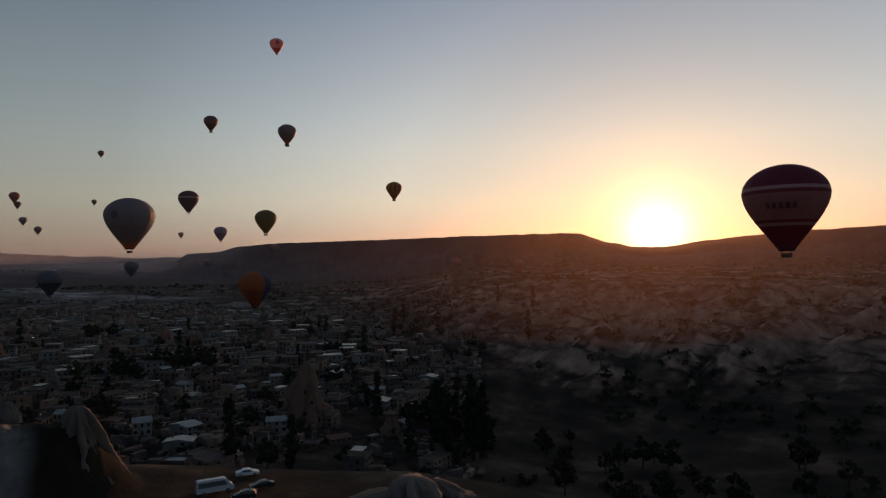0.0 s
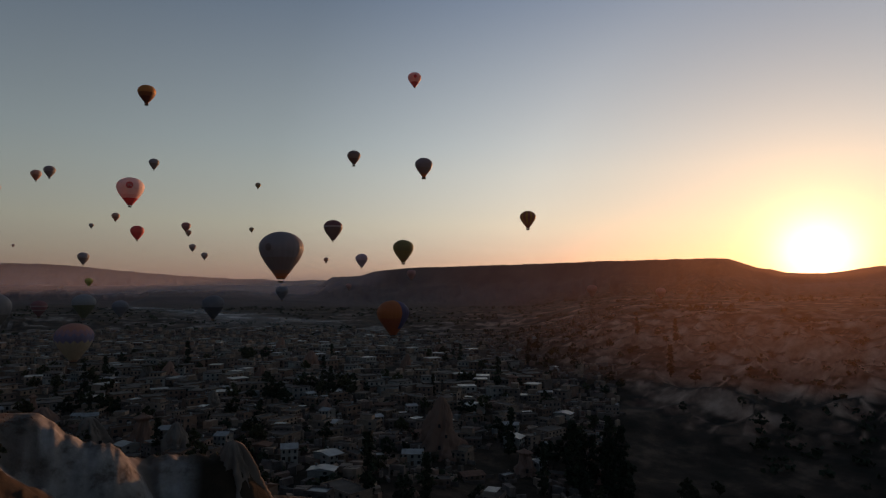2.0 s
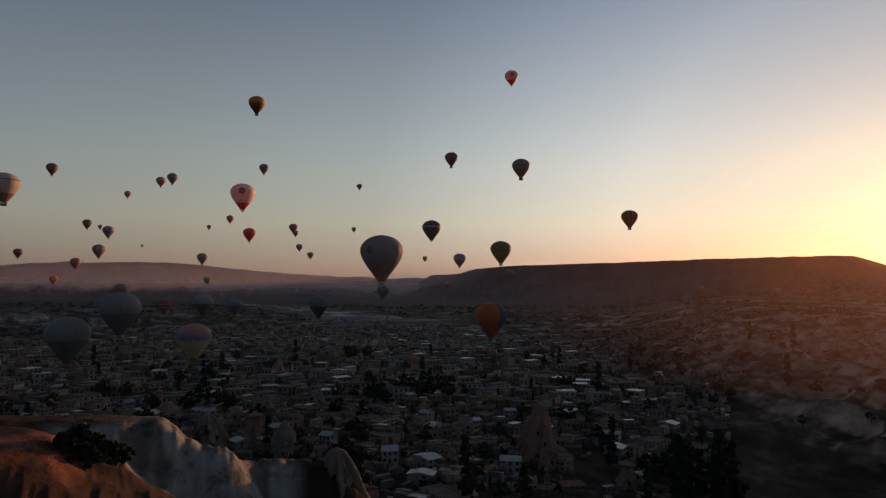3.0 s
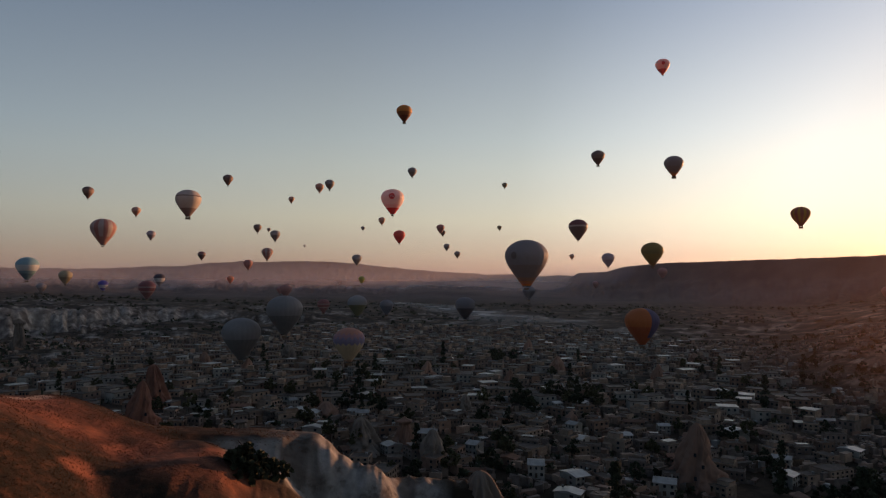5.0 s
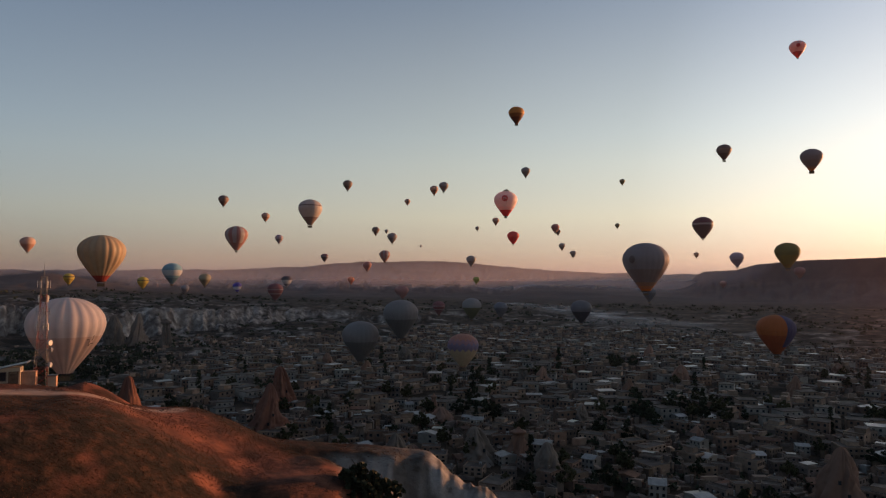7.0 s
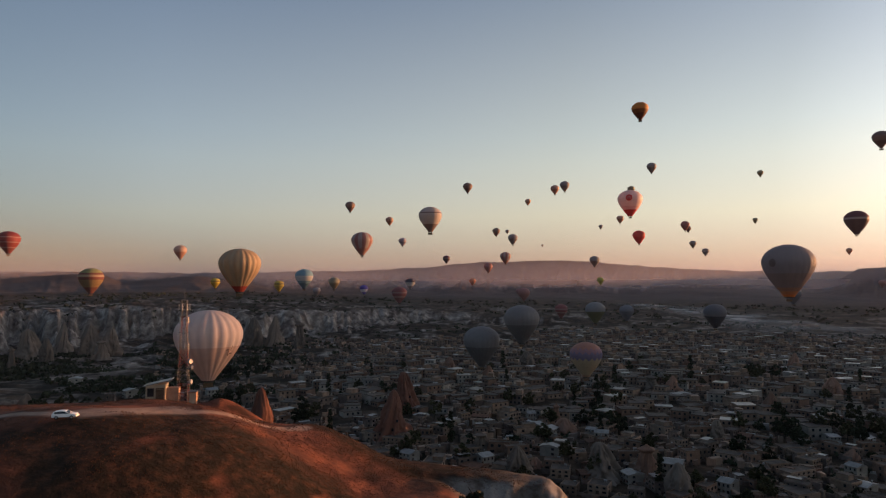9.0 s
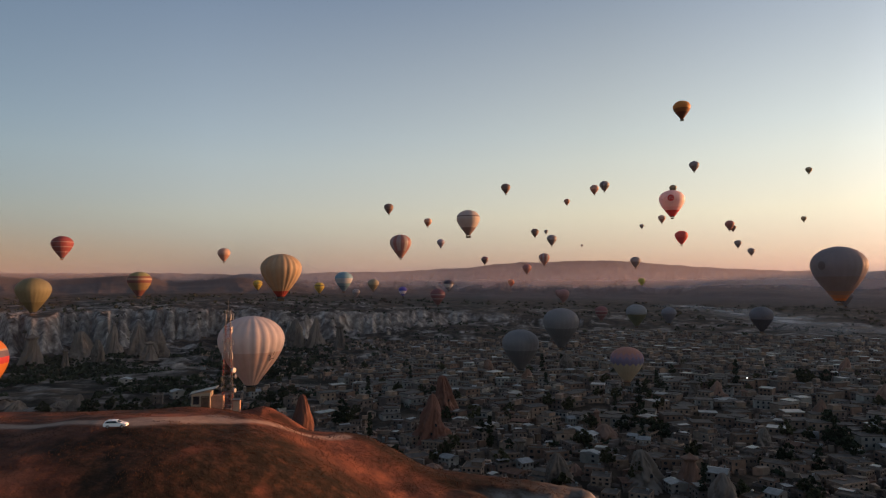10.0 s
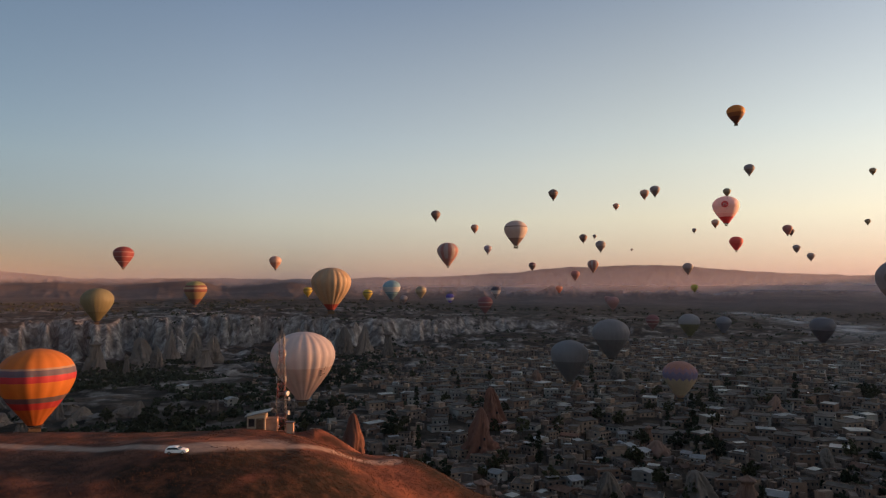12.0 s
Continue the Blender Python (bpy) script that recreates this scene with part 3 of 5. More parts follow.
def fabric(style):
    """Coated nylon, dyed in rings or gores, thin enough to let some light through."""
    if style in FABRICS:
        return FABRICS[style]
    m, n, l, b = nodes_of("fabric_" + style)
    tc, sep = n.new("ShaderNodeTexCoord"), n.new("ShaderNodeSeparateXYZ")
    l.new(tc.outputs["Object"], sep.inputs[0])
    scale = n.new("ShaderNodeMath")
    scale.operation = "DIVIDE"
    scale.inputs[1].default_value = 1.08
    l.new(sep.outputs["Z"], scale.inputs[0])
    level = scale.outputs[0]
    if style == "purple_cream":
        # the bands meet in a zigzag round the skin
        turn, fold, lift = n.new("ShaderNodeMath"), n.new("ShaderNodeMath"), n.new("ShaderNodeMath")
        turn.operation, fold.operation, lift.operation = "ARCTAN2", "PINGPONG", "MULTIPLY_ADD"
        fold.inputs[1].default_value, lift.inputs[1].default_value = math.pi / 16, 0.42
        l.new(sep.outputs["Y"], turn.inputs[0])
        l.new(sep.outputs["X"], turn.inputs[1])
        l.new(turn.outputs[0], fold.inputs[0])
        l.new(fold.outputs[0], lift.inputs[0])
        l.new(level, lift.inputs[2])
        level = lift.outputs[0]
    ramp = n.new("ShaderNodeValToRGB")
    ramp.color_ramp.interpolation = "CONSTANT"
    stops = STYLES[style]
    while len(ramp.color_ramp.elements) < len(stops):
        ramp.color_ramp.elements.new(0.999)
    for e, (p, c) in zip(ramp.color_ramp.elements, stops):
        e.position, e.color = p, (*c, 1)
    l.new(level, ramp.inputs["Fac"])
    color = ramp.outputs["Color"]
    if GORED.get(style):
        second, count = GORED[style]
        ang, wave, cut, mix = n.new("ShaderNodeMath"), n.new("ShaderNodeMath"), n.new("ShaderNodeMath"), n.new("ShaderNodeMix")
        ang.operation, wave.operation, cut.operation = "ARCTAN2", "SINE", "GREATER_THAN"
        mul = n.new("ShaderNodeMath")
        mul.operation = "MULTIPLY"
        mul.inputs[1].default_value = count
        l.new(sep.outputs["X" if count == 1 else "Y"], ang.inputs[0])
        l.new(sep.outputs["Y" if count == 1 else "X"], ang.inputs[1])
        l.new(ang.outputs[0], mul.inputs[0])
        l.new(mul.outputs[0], wave.inputs[0])
        l.new(wave.outputs[0], cut.inputs[0])
        cut.inputs[1].default_value = 0.55 if count == 1 else 0.1
        above = n.new("ShaderNodeMath")
        above.operation = "GREATER_THAN"
        above.inputs[1].default_value = 0.2
        l.new(scale.outputs[0], above.inputs[0])
        both = n.new("ShaderNodeMath")
        both.operation = "MULTIPLY"
        l.new(cut.outputs[0], both.inputs[0])
        l.new(above.outputs[0], both.inputs[1])
        mix.data_type = "RGBA"
        mix.inputs["B"].default_value = (*second, 1)
        l.new(both.outputs[0], mix.inputs["Factor"])
        l.new(color, mix.inputs["A"])
        color = mix.outputs["Result"]
    stain, tone = n.new("ShaderNodeTexNoise"), n.new("ShaderNodeHueSaturation")
    stain.inputs["Scale"].default_value = 7.0
    l.new(tc.outputs["Object"], stain.inputs["Vector"])
    mr = n.new("ShaderNodeMapRange")
    mr.inputs["To Min"].default_value, mr.inputs["To Max"].default_value = 0.85, 1.12
    l.new(stain.outputs["Fac"], mr.inputs["Value"])
    l.new(mr.outputs["Result"], tone.inputs["Value"])
    l.new(color, tone.inputs["Color"])
    l.new(tone.outputs["Color"], b.inputs["Base Color"])
    b.inputs["Roughness"].default_value = 0.6
    b.inputs["Specular IOR Level"].default_value = 0.25
    through_light, add = n.new("ShaderNodeBsdfTranslucent"), n.new("ShaderNodeMixShader")
    l.new(tone.outputs["Color"], through_light.inputs["Color"])
    add.inputs[0].default_value = 0.32
    l.new(b.outputs[0], add.inputs[1])
    l.new(through_light.outputs[0], add.inputs[2])
    l.new(add.outputs[0], n["Material Output"].inputs["Surface"])
    FABRICS[style] = m
    return m


def basket_mesh():
    """An open wicker tub."""
    bm = bmesh.new()
    bm_box(bm, 0, 0, 0.6, 3.0, 1.7, 1.2, 0.06)
    top = max(bm.faces, key=lambda f: f.calc_center_median().z)
    bmesh.ops.inset_region(bm, faces=[top], thickness=0.1, depth=0)
    bmesh.ops.translate(bm, vec=(0, 0, -1.0), verts=top.verts)
    return mesh_of(bm, "basket", WICKER)


def rim_mesh():
    bm = bmesh.new()
    for sx, sy, w, d in ((0, 0.84, 3.16, 0.16), (0, -0.84, 3.16, 0.16), (1.5, 0, 0.16, 1.6), (-1.5, 0, 0.16, 1.6)):
        bm_box(bm, sx, sy, 1.24, w, d, 0.14, 0.05)
    return mesh_of(bm, "padded_rim", WOOD)


def burner_mesh():
    bm = bmesh.new()
    for k in range(4):
        a = (1.4 if k < 2 else -1.4, 0.75 if k % 2 else -0.75)
        bm_rod(bm, (a[0], a[1], 1.2), (a[0] * 0.5, a[1] * 0.5, 2.7), 0.035)
    for y in (-0.35, 0.35):
        bm_rod(bm, (-0.75, y, 2.7), (0.75, y, 2.7), 0.04)
        for x in (-0.35, 0.35):
            bmesh.ops.create_cone(bm, cap_ends=True, segments=10, radius1=0.2, radius2=0.24, depth=0.5, matrix=Matrix.Translation((x, y, 2.95)))
    return mesh_of(bm, "burner", STEEL)


BASKET, RIM, BURNER = basket_mesh(), rim_mesh(), burner_mesh()


def ring_mesh(z0, z1, out, name, material, lobes=24):
    """A fabric or rope band that follows the lower skin between two heights."""
    zs, rs = zip(*PROFILE)
    bm = bmesh.new()
    loops = []
    for z, grow in ((z0, out), (z1, out), (z1, out - 0.004), (z0, out - 0.004)):
        rad = float(np.interp(z, zs, rs)) + grow
        loops.append([bm.verts.new((rad * math.cos(k * math.tau / lobes), rad * math.sin(k * math.tau / lobes), z)) for k in range(lobes)])
    for a, b in zip(loops, loops[1:] + loops[:1]):
        for k in range(lobes):
            bm.faces.new((a[k], a[(k + 1) % lobes], b[(k + 1) % lobes], b[k]))
    return mesh_of(bm, name, material)


BAND_DARK = textured("dark_webbing", (0.03, 0.025, 0.025), (0.06, 0.05, 0.05), 3.0)
EMBLEM_RED = textured("red_applique", (0.74, 0.10, 0.11), (0.80, 0.14, 0.14), 5.0)
FADED_MARK = textured("faded_maroon_lettering", (0.20, 0.085, 0.085), (0.26, 0.12, 0.12), 5.0)
EMBLEM_PALE = textured("pale_applique", (0.66, 0.50, 0.48), (0.74, 0.58, 0.56), 5.0)
GREY_MARK = textured("grey_applique", (0.19, 0.15, 0.15), (0.24, 0.19, 0.19), 5.0)
MARK_DARK = textured("dark_applique", (0.08, 0.05, 0.05), (0.14, 0.09, 0.08), 5.0)
MOUTH_RING = ring_mesh(0.0, 0.018, 0.004, "mouth_ring", BAND_DARK)


def balloon(x, y, z, size, style, label, small=False, yaw=None):
    """A hot-air balloon whose skin is centred at (x, y, z) and size metres across."""
    lobes, swell = (20, 0.055) if style in ("white_gores", "yellow_gores") else ((16, 0.03) if style == "orange_bands" else (24, 0.012))
    turn = math.degrees(math.atan2(-x, y)) + (yaw or 0)
    root = thing("hot_air_balloon", pose(x, y, z - 0.56 * size, 0, 0, turn), label, "balloon", "hot-air balloons over the valley")
    grow = Matrix.Diagonal((size, size, size, 1))
    me = envelope_mesh(lobes, swell)
    me.materials.append(fabric(style))
    skin = put("envelope", me, root, at=grow)
    put("mouth_ring", MOUTH_RING, root, at=grow)
    drop = 0.03 * size + 1.25
    put("basket", BASKET, root, "brown wicker basket", Matrix.Translation((0, 0, -drop)))
    if not small:
        put("padded_rim", RIM, root, at=Matrix.Translation((0, 0, -drop)))
        put("burner", BURNER, root, "steel gas burner frame", Matrix.Translation((0, 0, -drop)))
        for sx in (-1, 1):
            for sy in (-1, 1):
                bm = bmesh.new()
                bm_rod(bm, (sx * 1.4, sy * 0.75, 1.25 - drop), (sx * 0.055 * size, sy * 0.055 * size, 0.05), 0.04, 5)
                part("suspension_cable", bm, BAND_DARK, root)
    return root, size


def on_skin(root, size, angle, z, w, h, material, name, shape="bar", out=0.012):
    """A flat applique that follows the skin: angle in degrees round from the side that faces the start, z and sizes in shares of the width."""
    zs, rs = zip(*PROFILE)
    bm = bmesh.new()
    nx, nz = 7, 5
    grid = []
    for j in range(nz):
        row = []
        for i in range(nx):
            u, v = i / (nx - 1) - 0.5, j / (nz - 1) - 0.5
            if shape == "disc":
                k = max(abs(u), abs(v)) / max(math.hypot(u, v), 1e-6) if (u or v) else 0
                u, v = u * k, v * k
            zz = z + v * h
            rad = float(np.interp(zz, zs, rs)) + out
            a = radians(angle - 90) + u * w / rad
            row.append(bm.verts.new((rad * math.cos(a), rad * math.sin(a), zz)))
        grid.append(row)
    for j in range(nz - 1):
        for i in range(nx - 1):
            bm.faces.new((grid[j][i], grid[j][i + 1], grid[j + 1][i + 1], grid[j + 1][i]))
    bmesh.ops.solidify(bm, geom=bm.faces[:], thickness=0.003)
    part(name, bm, material, root, at=Matrix.Diagonal((size, size, size, 1)))


root, size = balloon(127.0, 393.7, 87.3, 27.6, "slate", "large slate grey hot-air balloon with an orange glow painted round its mouth")
on_skin(root, size, -34, 0.70, 0.15, 0.17, GREY_MARK, "faint_emblem", "disc")
root, size = balloon(72.5, 699.3, 163.3, 25.6, "red_foot", "white hot-air balloon with red foot and round emblem")
on_skin(root, size, -4, 0.72, 0.26, 0.26, EMBLEM_RED, "round_emblem", "disc")
for a, z, w, h in ((-4, 0.745, 0.11, 0.022), (-9, 0.70, 0.022, 0.09), (2, 0.69, 0.06, 0.022)):
    on_skin(root, size, a, z, w, h, EMBLEM_PALE, "emblem_stroke", out=0.017)
balloon(72.2, 596.4, 233.5, 14.8, "amber", "amber and dark brown hot-air balloon high in the sky")
root, size = balloon(570.5, 1012.4, 452.3, 24.7, "pink", "pale pink hot-air balloon with a red emblem", small=True)
on_skin(root, size, 6, 0.66, 0.24, 0.24, EMBLEM_RED, "round_emblem", "disc")
balloon(259.0, 581.3, 196.5, 13.1, "brown", "dark olive brown hot-air balloon", small=True)
balloon(237.0, 406.4, 155.8, 13.1, "slate", "grey hot-air balloon with reddish foot")
balloon(344.6, 417.8, 124.7, 13.4, "ribs", "dark maroon and ochre striped hot-air balloon")
balloon(356.7, 871.3, 153.1, 27.4, "maroon_band", "dark maroon hot-air balloon with a pale band")
balloon(256.9, 474.2, 98.3, 17.5, "green", "olive green hot-air balloon")
balloon(395.1, 855.9, 109.4, 18.2, "lilac", "lilac grey hot-air balloon", small=True)
balloon(206.1, 394.7, 46.7, 22.3, "orange_blue", "orange hot-air balloon with a blue side over the town")
balloon(115.1, 1007.8, 147.9, 18.8, "red", "plain red hot-air balloon", small=True)
balloon(-83.8, 425.0, 123.1, 15.7, "white_band", "off-white hot-air balloon with dark bands")
balloon(-224.1, 714.7, 125.4, 25.1, "grey_red", "grey and red vertically striped hot-air balloon")
balloon(-143.2, 279.2, 86.9, 18.8, "yellow_gores", "yellow and cream gored hot-air balloon with a red foot")
balloon(14.6, 352.2, 40.6, 17.0, "purple_cream", "cream hot-air balloon with a purple and red top")
balloon(-56.4, 478.7, 34.3, 27.1, "pale_grey", "pale grey hot-air balloon low over the town")
balloon(-26.4, 470.3, 51.1, 25.6, "pale_grey", "pale grey hot-air balloon with faint emblem")
balloon(-383.4, 372.5, 75.5, 22.5, "olive_plain", "plain olive green hot-air balloon")
balloon(-496.7, 510.9, 118.3, 19.4, "red_swirl", "red and white banded hot-air balloon")
root, size = balloon(-113.8, 203.7, 60.3, 22.0, "white_gores", "white ribbed hot-air balloon with dark drawn marks")
for a, z, w, h in ((38, 0.50, 0.05, 0.012), (42, 0.46, 0.012, 0.06), (47, 0.52, 0.012, 0.08), (50, 0.44, 0.06, 0.012), (44, 0.42, 0.03, 0.02)):
    on_skin(root, size, a, z, w, h, MARK_DARK, "drawn_mark")
balloon(-163.2, 142.1, 59.8, 20.0, "orange_bands", "bright orange hot-air balloon with dark and red bands")
root, size = balloon(211.2, 69.1, 77.4, 24.5, "maroon_white", "dark maroon hot-air balloon with white bands and lettering bars")
for k in range(5):
    on_skin(root, size, -24 + 9 * k, 0.54, 0.045, 0.075, FADED_MARK, "lettering_bar")
balloon(-389.4, 485.7, 82.8, 20.0, "rasta", "green topped hot-air balloon with brown and yellow bands")
balloon(-527.7, 828.5, 124.0, 18.0, "peach", "peach grey hot-air balloon", small=True)
balloon(-536.1, 937.3, 80.0, 15.0, "yellow", "yellow hot-air balloon with dark band", small=True)
balloon(-435.6, 951.8, 75.2, 16.0, "yellow", "yellow hot-air balloon with dark band", small=True)
balloon(-249.1, 606.4, 84.6, 18.0, "blue_white", "blue and white banded hot-air balloon")
balloon(-454.3, 1156.4, 63.4, 15.0, "grey", "small grey hot-air balloon", small=True)
balloon(-333.7, 921.9, 79.6, 17.0, "olive", "olive grey hot-air balloon", small=True)
balloon(-319.1, 1022.3, 68.7, 14.0, "violet", "blue violet and white hot-air balloon", small=True)
balloon(-197.5, 782.9, 65.3, 19.0, "red_bands", "dark red striped hot-air balloon")
balloon(-263.6, 1115.3, 78.3, 18.0, "dark_top", "white hot-air balloon with dark top", small=True)
balloon(-385.8, 1146.0, 221.4, 18.0, "brown", "dark brown hot-air balloon", small=True)
balloon(-383.3, 1412.8, 219.3, 18.0, "peach", "peach grey hot-air balloon", small=True)
balloon(-355.7, 1423.2, 171.7, 18.0, "lilac", "lilac grey hot-air balloon", small=True)
balloon(-174.1, 1207.8, 259.5, 18.0, "brown", "dark brown hot-air balloon", small=True)
balloon(-150.0, 1497.8, 196.7, 18.0, "brown", "dark brown hot-air balloon", small=True)
balloon(-225.7, 2679.8, 289.4, 16.0, "grey", "small grey hot-air balloon", small=True)
balloon(-92.2, 1245.1, 162.9, 19.0, "grey", "small grey hot-air balloon", small=True)
balloon(-100.2, 1943.3, 320.3, 18.0, "peach", "peach grey hot-air balloon", small=True)
balloon(-13.0, 1363.7, 273.3, 18.0, "peach", "peach grey hot-air balloon", small=True)
balloon(6.9, 1221.9, 259.1, 18.0, "grey", "small grey hot-air balloon", small=True)
balloon(-280.8, 1568.3, 136.7, 18.0, "maroon_band", "maroon hot-air balloon with a pale band", small=True)
balloon(-147.2, 1308.0, 109.8, 18.0, "maroon", "dark maroon hot-air balloon", small=True)
balloon(-89.9, 1058.4, 120.2, 18.0, "grey_red", "grey and red striped hot-air balloon", small=True)
balloon(-198.0, 1440.3, 81.2, 15.0, "peach_orange", "small orange hot-air balloon", small=True)
balloon(-97.5, 1486.6, 57.9, 15.0, "maroon", "dark maroon hot-air balloon", small=True)
balloon(-55.4, 978.0, 62.7, 18.0, "maroon", "dark maroon hot-air balloon", small=True)
balloon(0.1, 770.5, 47.3, 15.0, "red_bands", "dark red striped hot-air balloon")
balloon(58.2, 1194.6, 117.8, 18.0, "grey", "small grey hot-air balloon", small=True)
balloon(82.4, 1463.9, 82.7, 15.0, "yellow_plain", "small plain yellow hot-air balloon", small=True)
balloon(32.7, 635.2, 52.0, 19.0, "grey_olive", "grey hot-air balloon with olive lower half")
balloon(71.5, 746.3, 46.7, 16.0, "slate_plain", "slate blue hot-air balloon near the ground")
balloon(137.1, 621.9, 50.3, 20.0, "slate_dark", "slate blue hot-air balloon with dark lower half")
balloon(171.1, 1665.2, 310.2, 18.0, "olive", "olive grey hot-air balloon", small=True)
balloon(142.5, 1652.2, 235.3, 18.0, "peach", "peach grey hot-air balloon", small=True)
balloon(143.7, 2524.5, 289.9, 16.0, "grey", "small grey hot-air balloon", small=True)
balloon(-150.2, 4814.0, 347.8, 18.0, "grey", "small grey hot-air balloon", small=True)
balloon(166.8, 1250.3, 293.4, 18.0, "grey", "small grey hot-air balloon", small=True)
balloon(245.7, 1371.4, 193.6, 18.0, "maroon", "dark maroon hot-air balloon", small=True)
balloon(376.8, 2062.4, 240.3, 18.0, "brown", "dark brown hot-air balloon", small=True)
balloon(336.2, 1779.1, 178.4, 18.0, "grey", "small grey hot-air balloon", small=True)
balloon(372.0, 1804.0, 158.9, 18.0, "grey", "small grey hot-air balloon", small=True)
balloon(581.6, 2051.0, 402.1, 18.0, "olive", "olive grey hot-air balloon", small=True)
balloon(665.0, 2418.5, 293.8, 18.0, "olive", "olive grey hot-air balloon", small=True)
balloon(286.4, 881.6, 62.4, 18.0, "slate_plain", "slate blue hot-air balloon", small=True)
balloon(611.8, 1095.6, 97.0, 18.0, "maroon", "dark maroon hot-air balloon", small=True)
balloon(761.4, 1914.5, 162.3, 16.0, "peach", "peach grey hot-air balloon", small=True)
balloon(665.8, 1517.7, 76.1, 15.0, "maroon", "dark maroon hot-air balloon", small=True)
balloon(714.5, 715.0, 66.0, 16.0, "maroon", "dark maroon hot-air balloon", small=True)
balloon(842.4, 691.5, 62.1, 16.0, "maroon", "dark maroon hot-air balloon", small=True)

# ---- town houses ----
def window_mesh(w, h, arched):
    """A stone surround with a recessed dark pane, as one shell."""
    bm = bmesh.new()
    bm_box(bm, 0, -0.02, 0, w + 0.3, 0.2, h + 0.3)
    front = min(bm.faces, key=lambda f: f.calc_center_median().y)
    bmesh.ops.inset_region(bm, faces=[front], thickness=0.15, depth=0)
    bmesh.ops.translate(bm, vec=(0, 0.09, 0), verts=front.verts)
    front.material_index = 1
    if arched:
        top = [v for v in bm.verts if v.co.z > h / 2 - 0.01]
        for v in top:
            v.co.x *= 0.72
    return mesh_of(bm, "window", STONE[1] if not arched else STONE[0], GLASS)


WINDOWS = [window_mesh(0.95, 1.35, False), window_mesh(1.0, 1.5, True), window_mesh(1.5, 1.25, False)]


def door_mesh():
    bm = bmesh.new()
    bm_box(bm, 0, 0, 1.05, 1.1, 0.08, 2.1, 0.02)
    for sx in (-1, 1):
        bm_box(bm, sx * 0.65, -0.03, 1.1, 0.2, 0.18, 2.2)
    bm_box(bm, 0, -0.03, 2.28, 1.5, 0.18, 0.2)
    return mesh_of(bm, "door", WOOD)


DOOR = door_mesh()


